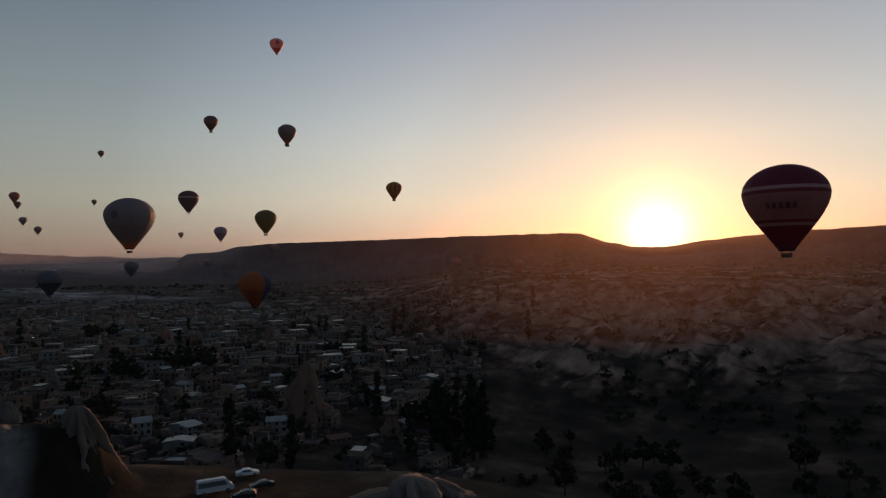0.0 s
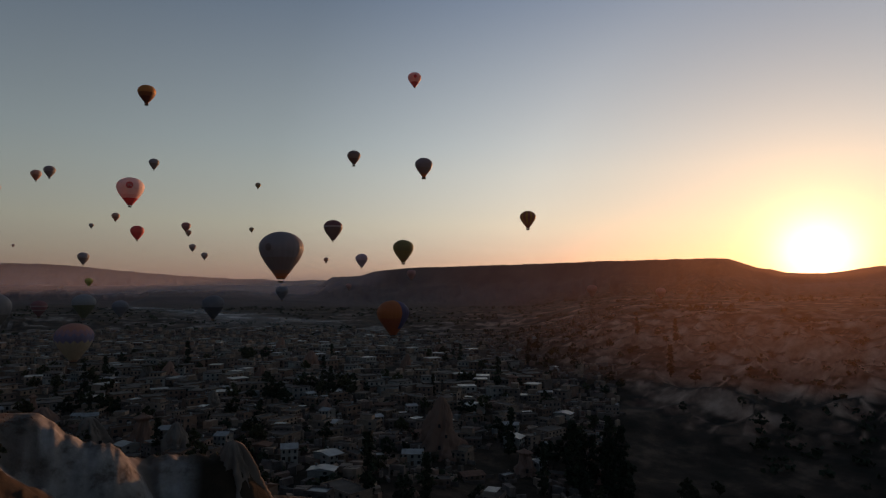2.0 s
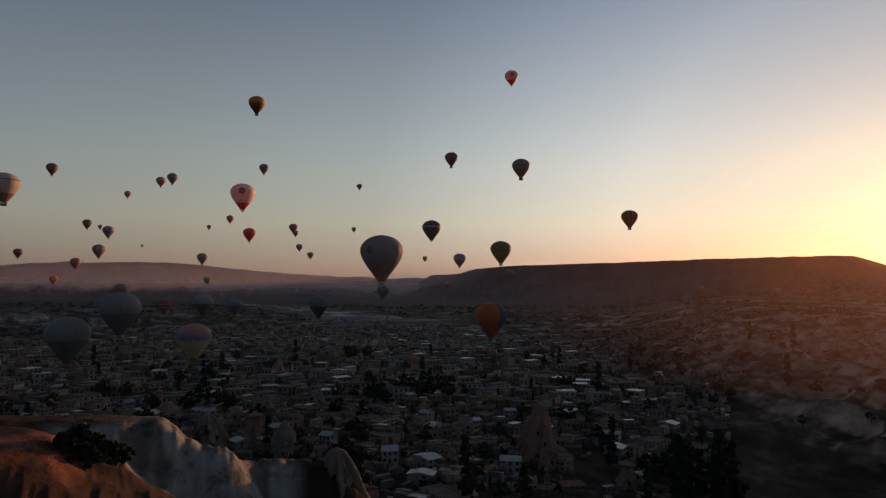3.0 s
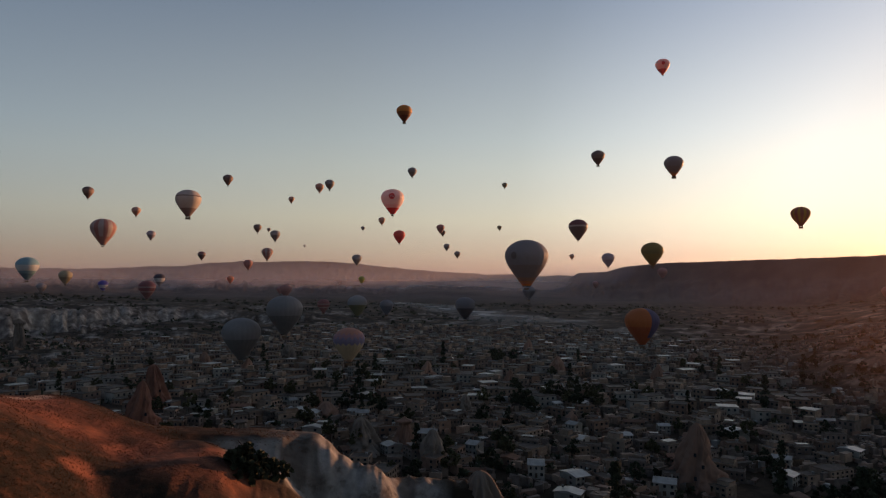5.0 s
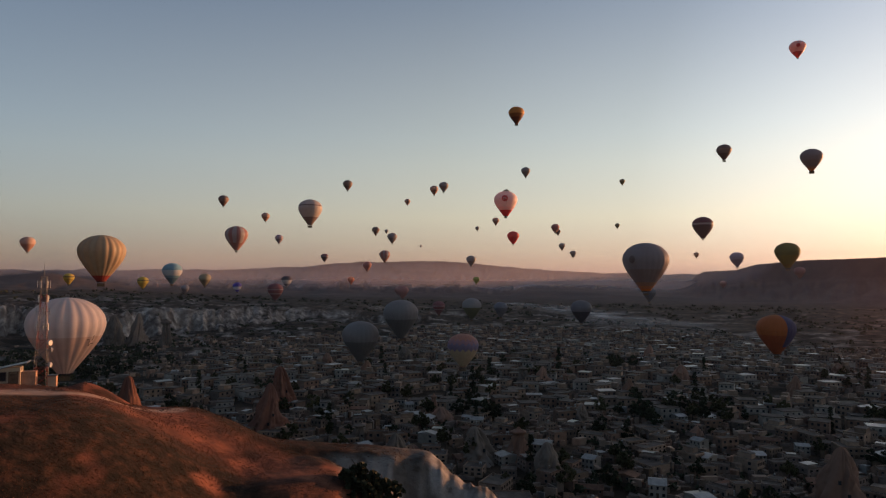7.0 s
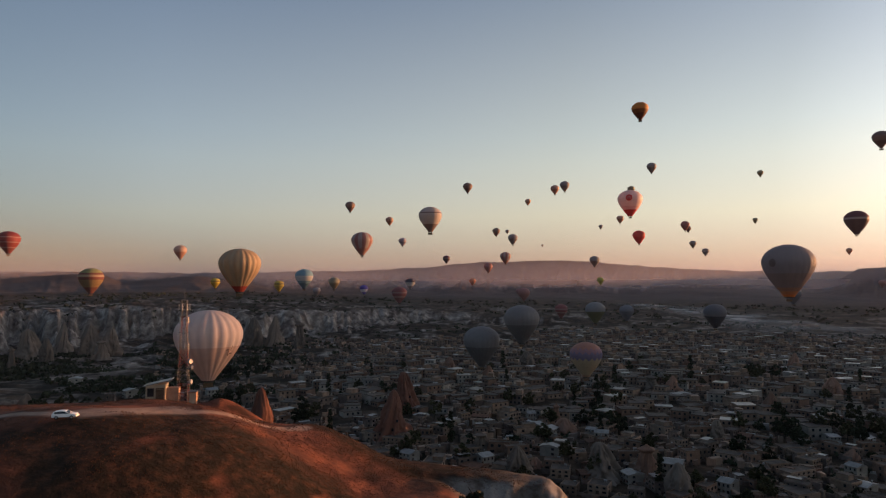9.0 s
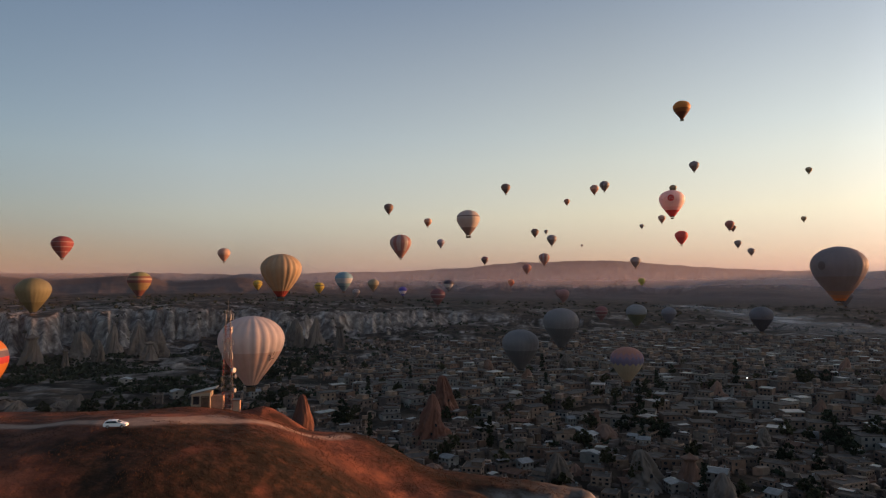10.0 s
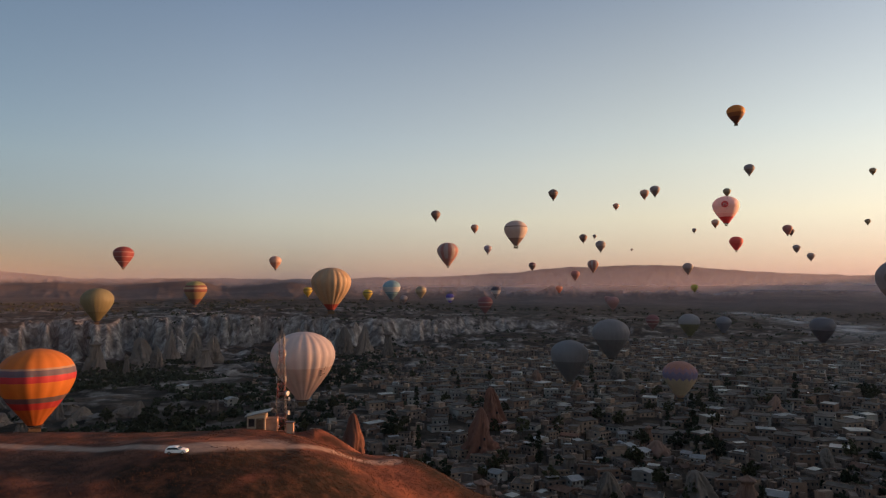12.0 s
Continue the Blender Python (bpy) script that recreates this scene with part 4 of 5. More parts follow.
def house_template(w, d, storeys, wall, roof, kind, label):
    """A flat-roofed stone town house with parapet, windows on each storey, a door and roof clutter."""
    h = 3.1 * storeys
    root = thing("town_house", pose(0, 0, -400), label, "house", "houses of the town")
    bm = bmesh.new()
    bm_box(bm, 0, 0, h / 2 - 2, w, d, h + 4, 0.07)
    part("wall", bm, wall, root)
    if kind == "step":
        bm = bmesh.new()
        bm_box(bm, w * 0.2, d * 0.16, h + 1.3, w * 0.55, d * 0.6, 3.0, 0.06)
        part("upper_storey", bm, wall, root)
        bm = bmesh.new()
        bm_box(bm, w * 0.2, d * 0.16, h + 2.88, w * 0.55 + 0.4, d * 0.6 + 0.4, 0.16, 0.03)
        part("upper_roof", bm, ROOF, root)
    bm = bmesh.new()
    if kind == "gable":
        ridge = 1.5
        pts = [(-w / 2 - 0.4, -d / 2 - 0.4, h), (w / 2 + 0.4, -d / 2 - 0.4, h), (w / 2 + 0.4, d / 2 + 0.4, h), (-w / 2 - 0.4, d / 2 + 0.4, h), (-w / 2 - 0.4, 0, h + ridge), (w / 2 + 0.4, 0, h + ridge)]
        v = [bm.verts.new(p) for p in pts]
        for f in ((0, 1, 5, 4), (2, 3, 4, 5), (0, 4, 3), (1, 2, 5), (3, 2, 1, 0)):
            bm.faces.new([v[k] for k in f])
    else:
        bm_box(bm, 0, 0, h + 0.06, w - 0.3, d - 0.3, 0.12)
    part("roof", bm, roof, root)
    if kind != "gable":
        for sx, sy, pw, pd in ((0, d / 2 - 0.12, w, 0.24), (0, -d / 2 + 0.12, w, 0.24), (w / 2 - 0.12, 0, 0.24, d - 0.5), (-w / 2 + 0.12, 0, 0.24, d - 0.5)):
            bm = bmesh.new()
            bm_box(bm, sx, sy, h + 0.35, pw, pd, 0.66, 0.04)
            part("parapet", bm, wall, root)
    for x0, y0, x1, y1 in ((-w * 0.5, -d * 0.5, -w * 0.62, -d * 1.05), (-w * 0.62, -d * 1.05, w * 0.25, -d * 1.1), (w * 0.5, -d * 0.3, w * 0.95, -d * 0.35)):
        bm = bmesh.new()
        ln = math.hypot(x1 - x0, y1 - y0)
        bm_box(bm, (x0 + x1) / 2, (y0 + y1) / 2, 0.2, ln, 0.35, 3.0, 0.05, turn=pose(0, 0, 0, 0, 0, math.degrees(math.atan2(y1 - y0, x1 - x0))))
        part("yard_wall", bm, STONE[1], root)
    for k in range(storeys):
        count = max(2, int(w / 2.6))
        for j in range(count):
            x = (j + 0.5) * w / count - w / 2
            if k == 0 and j == count // 2:
                put("door", DOOR, root, at=Matrix.Translation((x, -d / 2 - 0.02, 0)))
            else:
                put("window", WINDOWS[1 if kind == "arch" else (k + storeys) % 3], root, at=Matrix.Translation((x, -d / 2 - 0.01, 3.1 * k + 1.65)))
        for s in (-1, 1):
            put("window", WINDOWS[0], root, at=pose(s * (w / 2 + 0.01), -d * 0.18, 3.1 * k + 1.65, 0, 0, 90 * s))
    bm = bmesh.new()
    if kind == "tank":
        bmesh.ops.create_cone(bm, cap_ends=True, segments=12, radius1=0.55, radius2=0.55, depth=1.3, matrix=pose(w * 0.25, d * 0.2, h + 1.5, 0, 90))
        for sx in (-0.4, 0.4):
            bm_box(bm, w * 0.25 + sx, d * 0.2, h + 0.6, 0.08, 0.8, 1.0)
        part("water_tank", bm, TIN, root, "white roof water tank on a stand")
    elif kind == "canopy":
        bm_box(bm, -w * 0.12, -d * 0.1, h + 2.5, w * 0.6, d * 0.55, 0.1)
        part("canopy", bm, TIN, root, "pale sheet-metal terrace canopy")
        for sx in (-1, 1):
            for sy in (-1, 1):
                bm = bmesh.new()
                bm_box(bm, -w * 0.12 + sx * w * 0.28, -d * 0.1 + sy * d * 0.25, h + 1.28, 0.1, 0.1, 2.36)
                part("post", bm, STEEL, root)
    else:
        bm_box(bm, w * 0.3, d * 0.3, h + (1.3 if kind != "step" else 0.9), 0.6, 0.6, 1.7, 0.05)
        bm_box(bm, w * 0.3, d * 0.3, h + (2.2 if kind != "step" else 1.8), 0.8, 0.8, 0.14, 0.03)
        part("chimney", bm, wall, root)
    return root


TEMPLATES = [
    house_template(9.5, 8, 2, STONE[0], ROOF, "tank", "two-storey cream stone house with a flat roof"),
    house_template(12, 8, 2, STONE[1], ROOF, "plain", "wide grey stone house with a flat roof"),
    house_template(8, 7, 1, STONE[2], ROOF, "plain", "low ochre stone house with a flat roof"),
    house_template(10.5, 9, 2, STONE[0], ROOF, "step", "stepped two-storey cream stone house with a set-back top"),
    house_template(10, 8, 2, WHITE, TIN, "gable", "whitewashed house under a pale sheet-metal gable roof"),
    house_template(14, 9, 2, STONE[0], ROOF, "arch", "long stone house with arched windows"),
    house_template(9, 9, 2, STONE[1], ROOF, "canopy", "grey stone house with a canopied roof terrace"),
    house_template(7, 6, 1, STONE[1], TIN, "plain", "small grey stone house with a bright flat roof"),
    house_template(11, 7, 1, STONE[2], TILE, "gable", "low ochre house under a brown tiled roof"),
    house_template(8.5, 8, 2, STONE[2], ROOF, "tank", "ochre stone house with a roof tank"),
]


def in_town(x, y):
    r, az = math.hypot(x, y), math.degrees(math.atan2(x, y))
    if not -24 < az < 47:
        return 0.0
    outer = np.interp(az, [-24, -16, 0, 20, 32, 40, 47], [420, 760, 920, 960, 760, 420, 330])
    if r > outer or (r < 185 and az > 25) or float(hill_only(np.array([x]), np.array([y]))[0]) > -43:
        return 0.0
    return 0.9 if r > 230 else 0.55


def place_town():
    spots = []
    for i in range(-34, 64):
        for j in range(10, 82):
            rnd = random.Random(i * 977 + j * 31 + 5)
            x, y = i * 12 + rnd.uniform(-5, 5), j * 12 + rnd.uniform(-5, 5)
            if rnd.random() < in_town(x, y) - (0.3 if float(fbm(np.array([x / 80.0]), np.array([y / 80.0]), 3)[0]) > 0.535 else 0):
                spots.append((math.hypot(x, y), x, y, rnd.random(), rnd.random()))
    return sorted(spots)


spots = place_town()
used = set()
for r, x, y, a, b in spots[:286]:
    k = int(a * 9.99)
    grow = pose(x, y, ground_z(x, y) + 0.3, 0, 0, math.degrees(math.atan2(-x, y)) + (b - 0.5) * 150) @ Matrix.Diagonal((0.62 + 0.5 * ((a * 37) % 1), 0.65 + 0.45 * ((b * 53) % 1), 0.62 + 0.3 * ((a * 91) % 1), 1))
    if k in used:
        copy_thing(TEMPLATES[k], grow)
    else:
        used.add(k)
        TEMPLATES[k].matrix_basis = grow
for k, (az, r) in enumerate(((-37, 455), (-35.6, 470), (-33, 520), (-31, 430), (-29.5, 445), (-28, 500), (-26.5, 400), (-39.5, 540))):
    x, y = r * math.sin(radians(az)), r * math.cos(radians(az))
    copy_thing(TEMPLATES[(3 * k + 1) % 9], pose(x, y, ground_z(x, y), 0, 0, 25 * k - 60))
for k, t in enumerate(TEMPLATES):
    if k not in used:
        x, y = 60 + 14 * k, 560
        t.matrix_basis = pose(x, y, ground_z(x, y), 0, 0, 20 * k)


def far_houses(rows):
    """The far part of the town, where single houses are only a few strokes: solid blocks with roof slabs and recessed dark windows."""
    bm = {"wall": ([], [], []), "roof": ([], [], [])}

    def block(store, m, sx, sy, z0, z1, mat, ox=0.0, oy=0.0):
        verts, faces, mats = bm[store]
        n0 = len(verts)
        for z in (z0, z1):
            for cx, cy in ((-1, -1), (1, -1), (1, 1), (-1, 1)):
                verts.append(tuple(m @ Vector((ox + cx * sx / 2, oy + cy * sy / 2, z))))
        for f in ((0, 1, 5, 4), (1, 2, 6, 5), (2, 3, 7, 6), (3, 0, 4, 7), (4, 5, 6, 7)):
            faces.append(tuple(n0 + q for q in f))
            mats.append(mat)

    for r, x, y, a, b in rows:
        w, d, h = 6 + 6 * a, 5.5 + 3.5 * b, 2.7 * (1 + int(b * 1.9))
        m = Matrix.Translation((x, y, ground_z(x, y))) @ pose(0, 0, 0, 0, 0, math.degrees(math.atan2(-x, y)) + (a - 0.5) * 100)
        kind = int(a * 1000) % 4
        block("wall", m, w, d, -3, h, min(kind, 3))
        block("roof", m, w + 0.3, d + 0.3, h, h + 0.35, 1 if (int(b * 100) % 8 == 0) else 0)
        if kind == 1:
            block("wall", m, w * 0.45, d * 0.6, h + 0.35, h + 2.8, 0, w * 0.2, d * 0.1)
        for k in range(max(1, round(h / 2.7))):
            for j in range(3):
                block("wall", m, 1.0, 0.1, 2.7 * k + 0.9, 2.7 * k + 2.1, 4, (j - 1) * w / 3.4, -d / 2 - 0.03)
    for name, mats in (("wall", [*STONE, WHITE, GLASS]), ("roof", [ROOF, TIN])):
        verts, faces, idx = bm[name]
        me = bpy.data.meshes.new("far_" + name)
        me.from_pydata(verts, [], faces)
        for q in mats:
            me.materials.append(q)
        me.polygons.foreach_set("material_index", idx)
        if name == "wall":
            root = tagged(new("far_houses", me), "crowded pale stone houses of the far town", "houses", kind="stuff")
        else:
            put("roof", me, root)


far_houses(spots[286:])


def town_clutter():
    """Yard walls, sheds, stairs, stacks and rubble heaped between the houses, too many to count."""
    rnd = np.random.default_rng(41)
    n = 15000
    az, r = np.radians(rnd.uniform(-34, 47, n)), 175 + 640 * rnd.random(n) ** 0.8
    x, y = r * np.sin(az), r * np.cos(az)
    keep = (hill_only(x, y) < -43) & (fbm(x / 50 + 6, y / 50 + 2, 3) > 0.43) & ((np.degrees(az) > -23) | (rnd.random(n) < 0.35))
    x, y = x[keep], y[keep]
    n = len(x)
    z, turn = height(x, y) + Z0, rnd.uniform(0, math.pi, n)
    long, deep, tall = rnd.uniform(1.2, 6.5, n), rnd.uniform(0.35, 2.6, n), rnd.uniform(0.6, 3.4, n)
    c, sn = np.cos(turn), np.sin(turn)
    verts = np.zeros((n, 8, 3))
    for k, (cx, cy, cz) in enumerate(((-1, -1, 0), (1, -1, 0), (1, 1, 0), (-1, 1, 0), (-1, -1, 1), (1, -1, 1), (1, 1, 1), (-1, 1, 1))):
        slant = 1 - 0.25 * cz * (cx > 0) * (rnd.random(n) < 0.5)
        verts[:, k] = np.stack([x + cx * long / 2 * c - cy * deep / 2 * sn, y + cx * long / 2 * sn + cy * deep / 2 * c, z + np.where(cz, tall * slant, -1.5)], -1)
    box = np.array(((0, 1, 5, 4), (1, 2, 6, 5), (2, 3, 7, 6), (3, 0, 4, 7), (4, 5, 6, 7)))
    me = bpy.data.meshes.new("clutter")
    me.from_pydata(verts.reshape(-1, 3).tolist(), [], (np.arange(n)[:, None, None] * 8 + box).reshape(-1, 4).tolist())
    for q in (*STONE, ROOF, WOOD, TIN):
        me.materials.append(q)
    me.polygons.foreach_set("material_index", np.repeat(rnd.choice(6, n, p=(0.2, 0.28, 0.2, 0.17, 0.11, 0.04)), 5).astype(np.int32))
    tagged(new("yard_clutter", me), "low yard walls, sheds and rubble between the town houses", "clutter", kind="stuff")


town_clutter()


# ---- fairy chimneys ----
def cone_mesh(seed, lean=0.06, cap=False):
    """A weathered tuff spire, one metre high and about 0.7 across, with flutes, bulges and a worn tip."""
    n_r, n_a = 38, 60
    s = np.linspace(0, 1, n_r)
    a = np.linspace(0, 2 * math.pi, n_a, endpoint=False)
    rad = 0.36 * (1 - s) ** (0.55 + 0.09 * (seed % 4)) * (1 - 0.22 * np.sin(s * 3.0)) + 0.012
    if seed in (1, 4, 6):
        rad = 0.30 * (1 - s**3.0) ** 0.8 * (1 - 0.35 * s) + 0.03
    if cap:
        rad = rad + 0.10 * np.exp(-(((s - 0.86) / 0.05) ** 2))
    rad[-1] = 0.0
    ca, sa = np.cos(a), np.sin(a)
    lump = fbm(ca[None, :] * 2.2 + seed * 3.7 + 20, sa[None, :] * 2.2 + s[:, None] * 1.8 + seed + 20, 4) - 0.5
    flute = ridged(ca[None, :] * 4 + seed * 1.3 + 9, sa[None, :] * 4 + s[:, None] * 0.7 + 30, 2) - 0.6
    rough = fbm(ca[None, :] * 7 + seed + 50, sa[None, :] * 7 + s[:, None] * 9 + 12, 3) - 0.5
    rr = rad[:, None] * (1 + 1.3 * lump + 0.25 * flute + 0.6 * rough)
    xyz = np.stack([rr * ca + lean * s[:, None] ** 2, rr * sa, s[:, None] * 1.0 + 0 * rr], -1)
    me = grid_mesh("spire", n_r, n_a, xyz, closed=True)
    return me


SPIRES = [cone_mesh(k, (k % 3 - 1) * 0.08, k in (3, 5)) for k in range(7)]


def hole_mesh():
    bm = bmesh.new()
    bm_box(bm, 0, 0, 0, 0.9, 0.5, 1.3, 0.12)
    return mesh_of(bm, "cave_window", GLASS)


HOLE = hole_mesh()


def spire(x, y, top, height_m, width, k, material, label, holes=0):
    me = SPIRES[k % 7].copy()
    me.materials.append(material)
    z = min(ground_z(x, y), top - 0.75 * height_m) - 0.6
    tall = top - z
    root = thing("fairy_chimney", pose(x, y, z, 0, 0, math.degrees(math.atan2(-x, y)) + 37 * k), label, "rock spire", "fairy chimneys")
    put("spire", me, root, at=Matrix.Diagonal((width / 0.62, width / 0.62, tall, 1)))
    for j in range(holes):
        zz = tall * (0.24 + 0.16 * j)
        rad = width / 0.62 * 0.33 * (1 - zz / tall) ** 0.8
        ang = -90 - 37 * k + 25 * (j % 2)
        put("cave_window", HOLE, root, at=pose(rad * math.cos(radians(ang)), rad * math.sin(radians(ang)), zz, 0, 0, ang + 90))
    return root


def polar(az, r):
    return r * math.sin(radians(az)), r * math.cos(radians(az))


REDDISH, PALE = "reddish lit tuff fairy chimney rising among houses", "pale grey tuff fairy chimney at the valley edge"
spire(-84.5, 362, 30.5, 22, 13, 0, CONE_RED, REDDISH, 3)
spire(-76, 300.5, 30.5, 25, 14, 2, CONE_RED, REDDISH, 2)
spire(-73.3, 160.5, 54.0, 18, 7.5, 4, CONE_RED, REDDISH, 1)
spire(33.4, 125.6, 36.5, 19, 11, 0, CONE_PALE, "dark pointed tuff cone at the end of the white ridge")
spire(3, 322, 16.0, 17, 15, 4, CONE, REDDISH, 2)
spire(-10, 262, 12.5, 15, 13, 6, CONE, REDDISH, 2)
spire(-1, 338, 20.0, 9, 5, 3, CONE, REDDISH, 1)
spire(41, 214, 9.0, 17, 15, 0, CONE, REDDISH, 2)
spire(132, 214, 24.0, 30, 17, 2, CONE, "tall pale brown tuff fairy chimney among houses", 3)
spire(120, 300, 13.0, 12, 10, 2, CONE, REDDISH)
spire(64, 232, 3.0, 11, 9, 4, CONE, REDDISH, 1)
spire(150, 330, 14.0, 13, 11, 6, CONE, REDDISH)
spire(-58, 240, 16.0, 13, 9, 5, CONE, REDDISH, 1)
spire(96, 172, 6.0, 14, 12, 4, CONE, REDDISH, 1)
for az, r, top, tall, wide, k in ((-46.0, 700, 38, 28, 17, 3), (-43.7, 660, 27, 26, 7, 5), (-42.6, 730, 37, 26, 24, 0), (-38.8, 740, 40, 26, 20, 1), (-40.6, 770, 40, 26, 15, 2), (-37.4, 735, 36, 22, 17, 6), (-41.6, 700, 30, 22, 12, 4), (-38.0, 700, 27, 18, 14, 3),
                                  (-26.5, 760, 42, 26, 20, 4), (-24.8, 770, 43, 26, 17, 2), (-22.6, 740, 38, 22, 14, 5), (-30.5, 760, 41, 26, 18, 1)):
    spire(*polar(az, r), top, tall, wide, k, CONE_PALE, PALE)
rs = random.Random(3)
for k in range(26):
    az, r = rs.uniform(-12, 44), rs.uniform(230, 620)
    x, y = polar(az, r)
    tall = rs.uniform(7, 14)
    spire(x, y, ground_z(x, y) + tall, tall, tall * rs.uniform(0.7, 1.0), rs.randrange(7), CONE if k % 2 else CONE_PALE, "weathered tuff fairy chimney standing between town houses", k % 3)

# ---- trees ----
def tree_meshes(kind, seed):
    rnd = random.Random(seed)
    tall = {"poplar": 13.0, "round": 7.0, "bush": 2.6}[kind]
    bm = bmesh.new()
    base = 0.02 * tall + 0.05
    bm_rod(bm, (0, 0, -0.5), (0.1, 0.05, tall * 0.35), base, 7)
    for v in bm.verts:
        if v.co.z > 0:
            v.co.x, v.co.y = v.co.x * 0.6, v.co.y * 0.6
    for k in range(6):
        ang, z = k * 2.4 + rnd.random(), tall * (0.2 + 0.09 * k)
        ln = tall * (0.08 if kind == "poplar" else 0.26)
        bm_rod(bm, (0.05, 0, z), (ln * math.cos(ang), ln * math.sin(ang), z + tall * 0.14), base * 0.35, 5)
    trunk = mesh_of(bm, "trunk", BARK)
    verts, faces = [], []
    count = {"poplar": 700, "round": 620, "bush": 420}[kind]
    clumps = []
    for k in range(26):
        u = rnd.random()
        if kind == "bush":
            zc = tall * (0.06 + 0.62 * u)
            rc = tall * 0.7 * (1 - 0.6 * u)
        elif kind == "poplar":
            zc = tall * (0.12 + 0.86 * u)
            rc = 1.25 * math.sin(math.pi * min(1, 0.12 + 0.9 * u)) ** 0.7 + 0.1
        else:
            zc = tall * (0.35 + 0.55 * u)
            rc = tall * 0.36 * math.sqrt(max(0.05, 1 - ((u - 0.45) / 0.62) ** 2))
        ang, q = rnd.uniform(0, math.tau), math.sqrt(rnd.random())
        clumps.append((rc * q * math.cos(ang), rc * q * math.sin(ang), zc, tall * rnd.uniform(0.05, 0.1) * (1.0 if kind != "poplar" else 0.8)))
    for k in range(count):
        cx, cy, cz, cr = clumps[k % 26]
        p = Vector((rnd.gauss(0, 1), rnd.gauss(0, 1), rnd.gauss(0, 1))).normalized() * cr * rnd.random() ** 0.4
        n = Vector((rnd.gauss(0, 1), rnd.gauss(0, 1), rnd.gauss(0.4, 1))).normalized()
        t = n.orthogonal().normalized()
        s = rnd.uniform(0.16, 0.34) * (0.7 if kind == "bush" else 1.0) * (1.3 if kind == "poplar" else 1.2)
        o = Vector((cx, cy, cz)) + p
        b = n.cross(t)
        i0 = len(verts)
        for u, v in ((-1, -0.5), (0.1, -0.9), (1.1, 0), (0.1, 0.9), (-0.9, 0.5)):
            verts.append(o + t * s * u + b * s * v + n * 0.12 * s * (u * u))
        faces.append(tuple(range(i0, i0 + 5)))
    me = bpy.data.meshes.new("crown")
    me.from_pydata(verts, [], faces)
    me.materials.append(LEAF if seed % 3 else LEAF_DRY)
    return trunk, me


TREE_KINDS = [("poplar", "slender dark poplar among the houses"), ("round", "dark round garden tree among the houses"), ("round", "bushy dark tree beside stone walls"), ("bush", "dark low shrub on dry ground"), ("round", "dry brownish orchard tree")]
TREE_MESHES = [tree_meshes(k, 11 + j) for j, (k, _) in enumerate(TREE_KINDS)]


def tree(x, y, k, grow=1.0, turn=0.0):
    root = thing("tree" if TREE_KINDS[k][0] != "bush" else "shrub", pose(x, y, ground_z(x, y) - 0.1, 0, 0, turn), TREE_KINDS[k][1], "tree" if TREE_KINDS[k][0] != "bush" else "shrub", "trees of the town" if k != 3 else "shrubs on the slopes")
    put("trunk", TREE_MESHES[k][0], root, at=Matrix.Diagonal((grow, grow, grow, 1)))
    put("crown", TREE_MESHES[k][1], root, at=Matrix.Diagonal((grow, grow, grow, 1)))


rt = random.Random(21)
made = 0
while made < 245:
    az, r = rt.uniform(-30, 60), 180 + 420 * rt.random() ** 0.9
    x, y = polar(az, r)
    if float(hill_only(np.array([x]), np.array([y]))[0]) > -42 or float(fbm(np.array([x / 60.0]), np.array([y / 60.0 + 9]), 3)[0]) < 0.44:
        continue
    tree(x, y, rt.choice([0, 1, 1, 2, 2, 4]), rt.uniform(0.8, 1.5), rt.uniform(0, 360))
    made += 1
for az, r, k, g in ((43.6, 235, 0, 1.5), (44.8, 240, 0, 1.3), (46.0, 232, 0, 1.45), (41.5, 250, 2, 1.5), (47.5, 250, 2, 1.4), (28.5, 170, 2, 1.3), (30.5, 180, 0, 1.2)):
    tree(*polar(az, r), k, g, 40 * r)
rg = random.Random(77)
for k in range(16):
    tree(*polar(rg.uniform(42, 47.5), rg.uniform(222, 262)), rg.choice([0, 2, 2]), rg.uniform(1.3, 1.9), 50 * k)
for k in range(26):
    tree(*polar(rg.uniform(52, 79), rg.uniform(135, 240)), rg.choice([1, 2, 4]), rg.uniform(1.0, 1.7), 50 * k)
for px, py, wide, count in ((124, 345, 30, 16), (142, 507, 16, 7), (20, 332, 16, 8), (-275, 325, 34, 14), (-195, 358, 18, 6), (-131, 316, 10, 4)):
    for k in range(count):
        tree(px + rg.gauss(0, 0.5) * wide, py + rg.gauss(0, 0.5) * wide, rg.choice([1, 2, 2]), rg.uniform(1.1, 1.7), 50 * k)
for dx, dy, g in ((-12.0, 106.5, 1.5), (-10.8, 108.0, 2.2), (-8.6, 109.0, 2.1), (-6.8, 110.5, 1.9), (-5.0, 113, 1.5), (-9.5, 106.5, 1.6), (-108, 186, 2.6), (-104, 190, 2.2)):
    tree(dx, dy, 3, g, 70 * g)


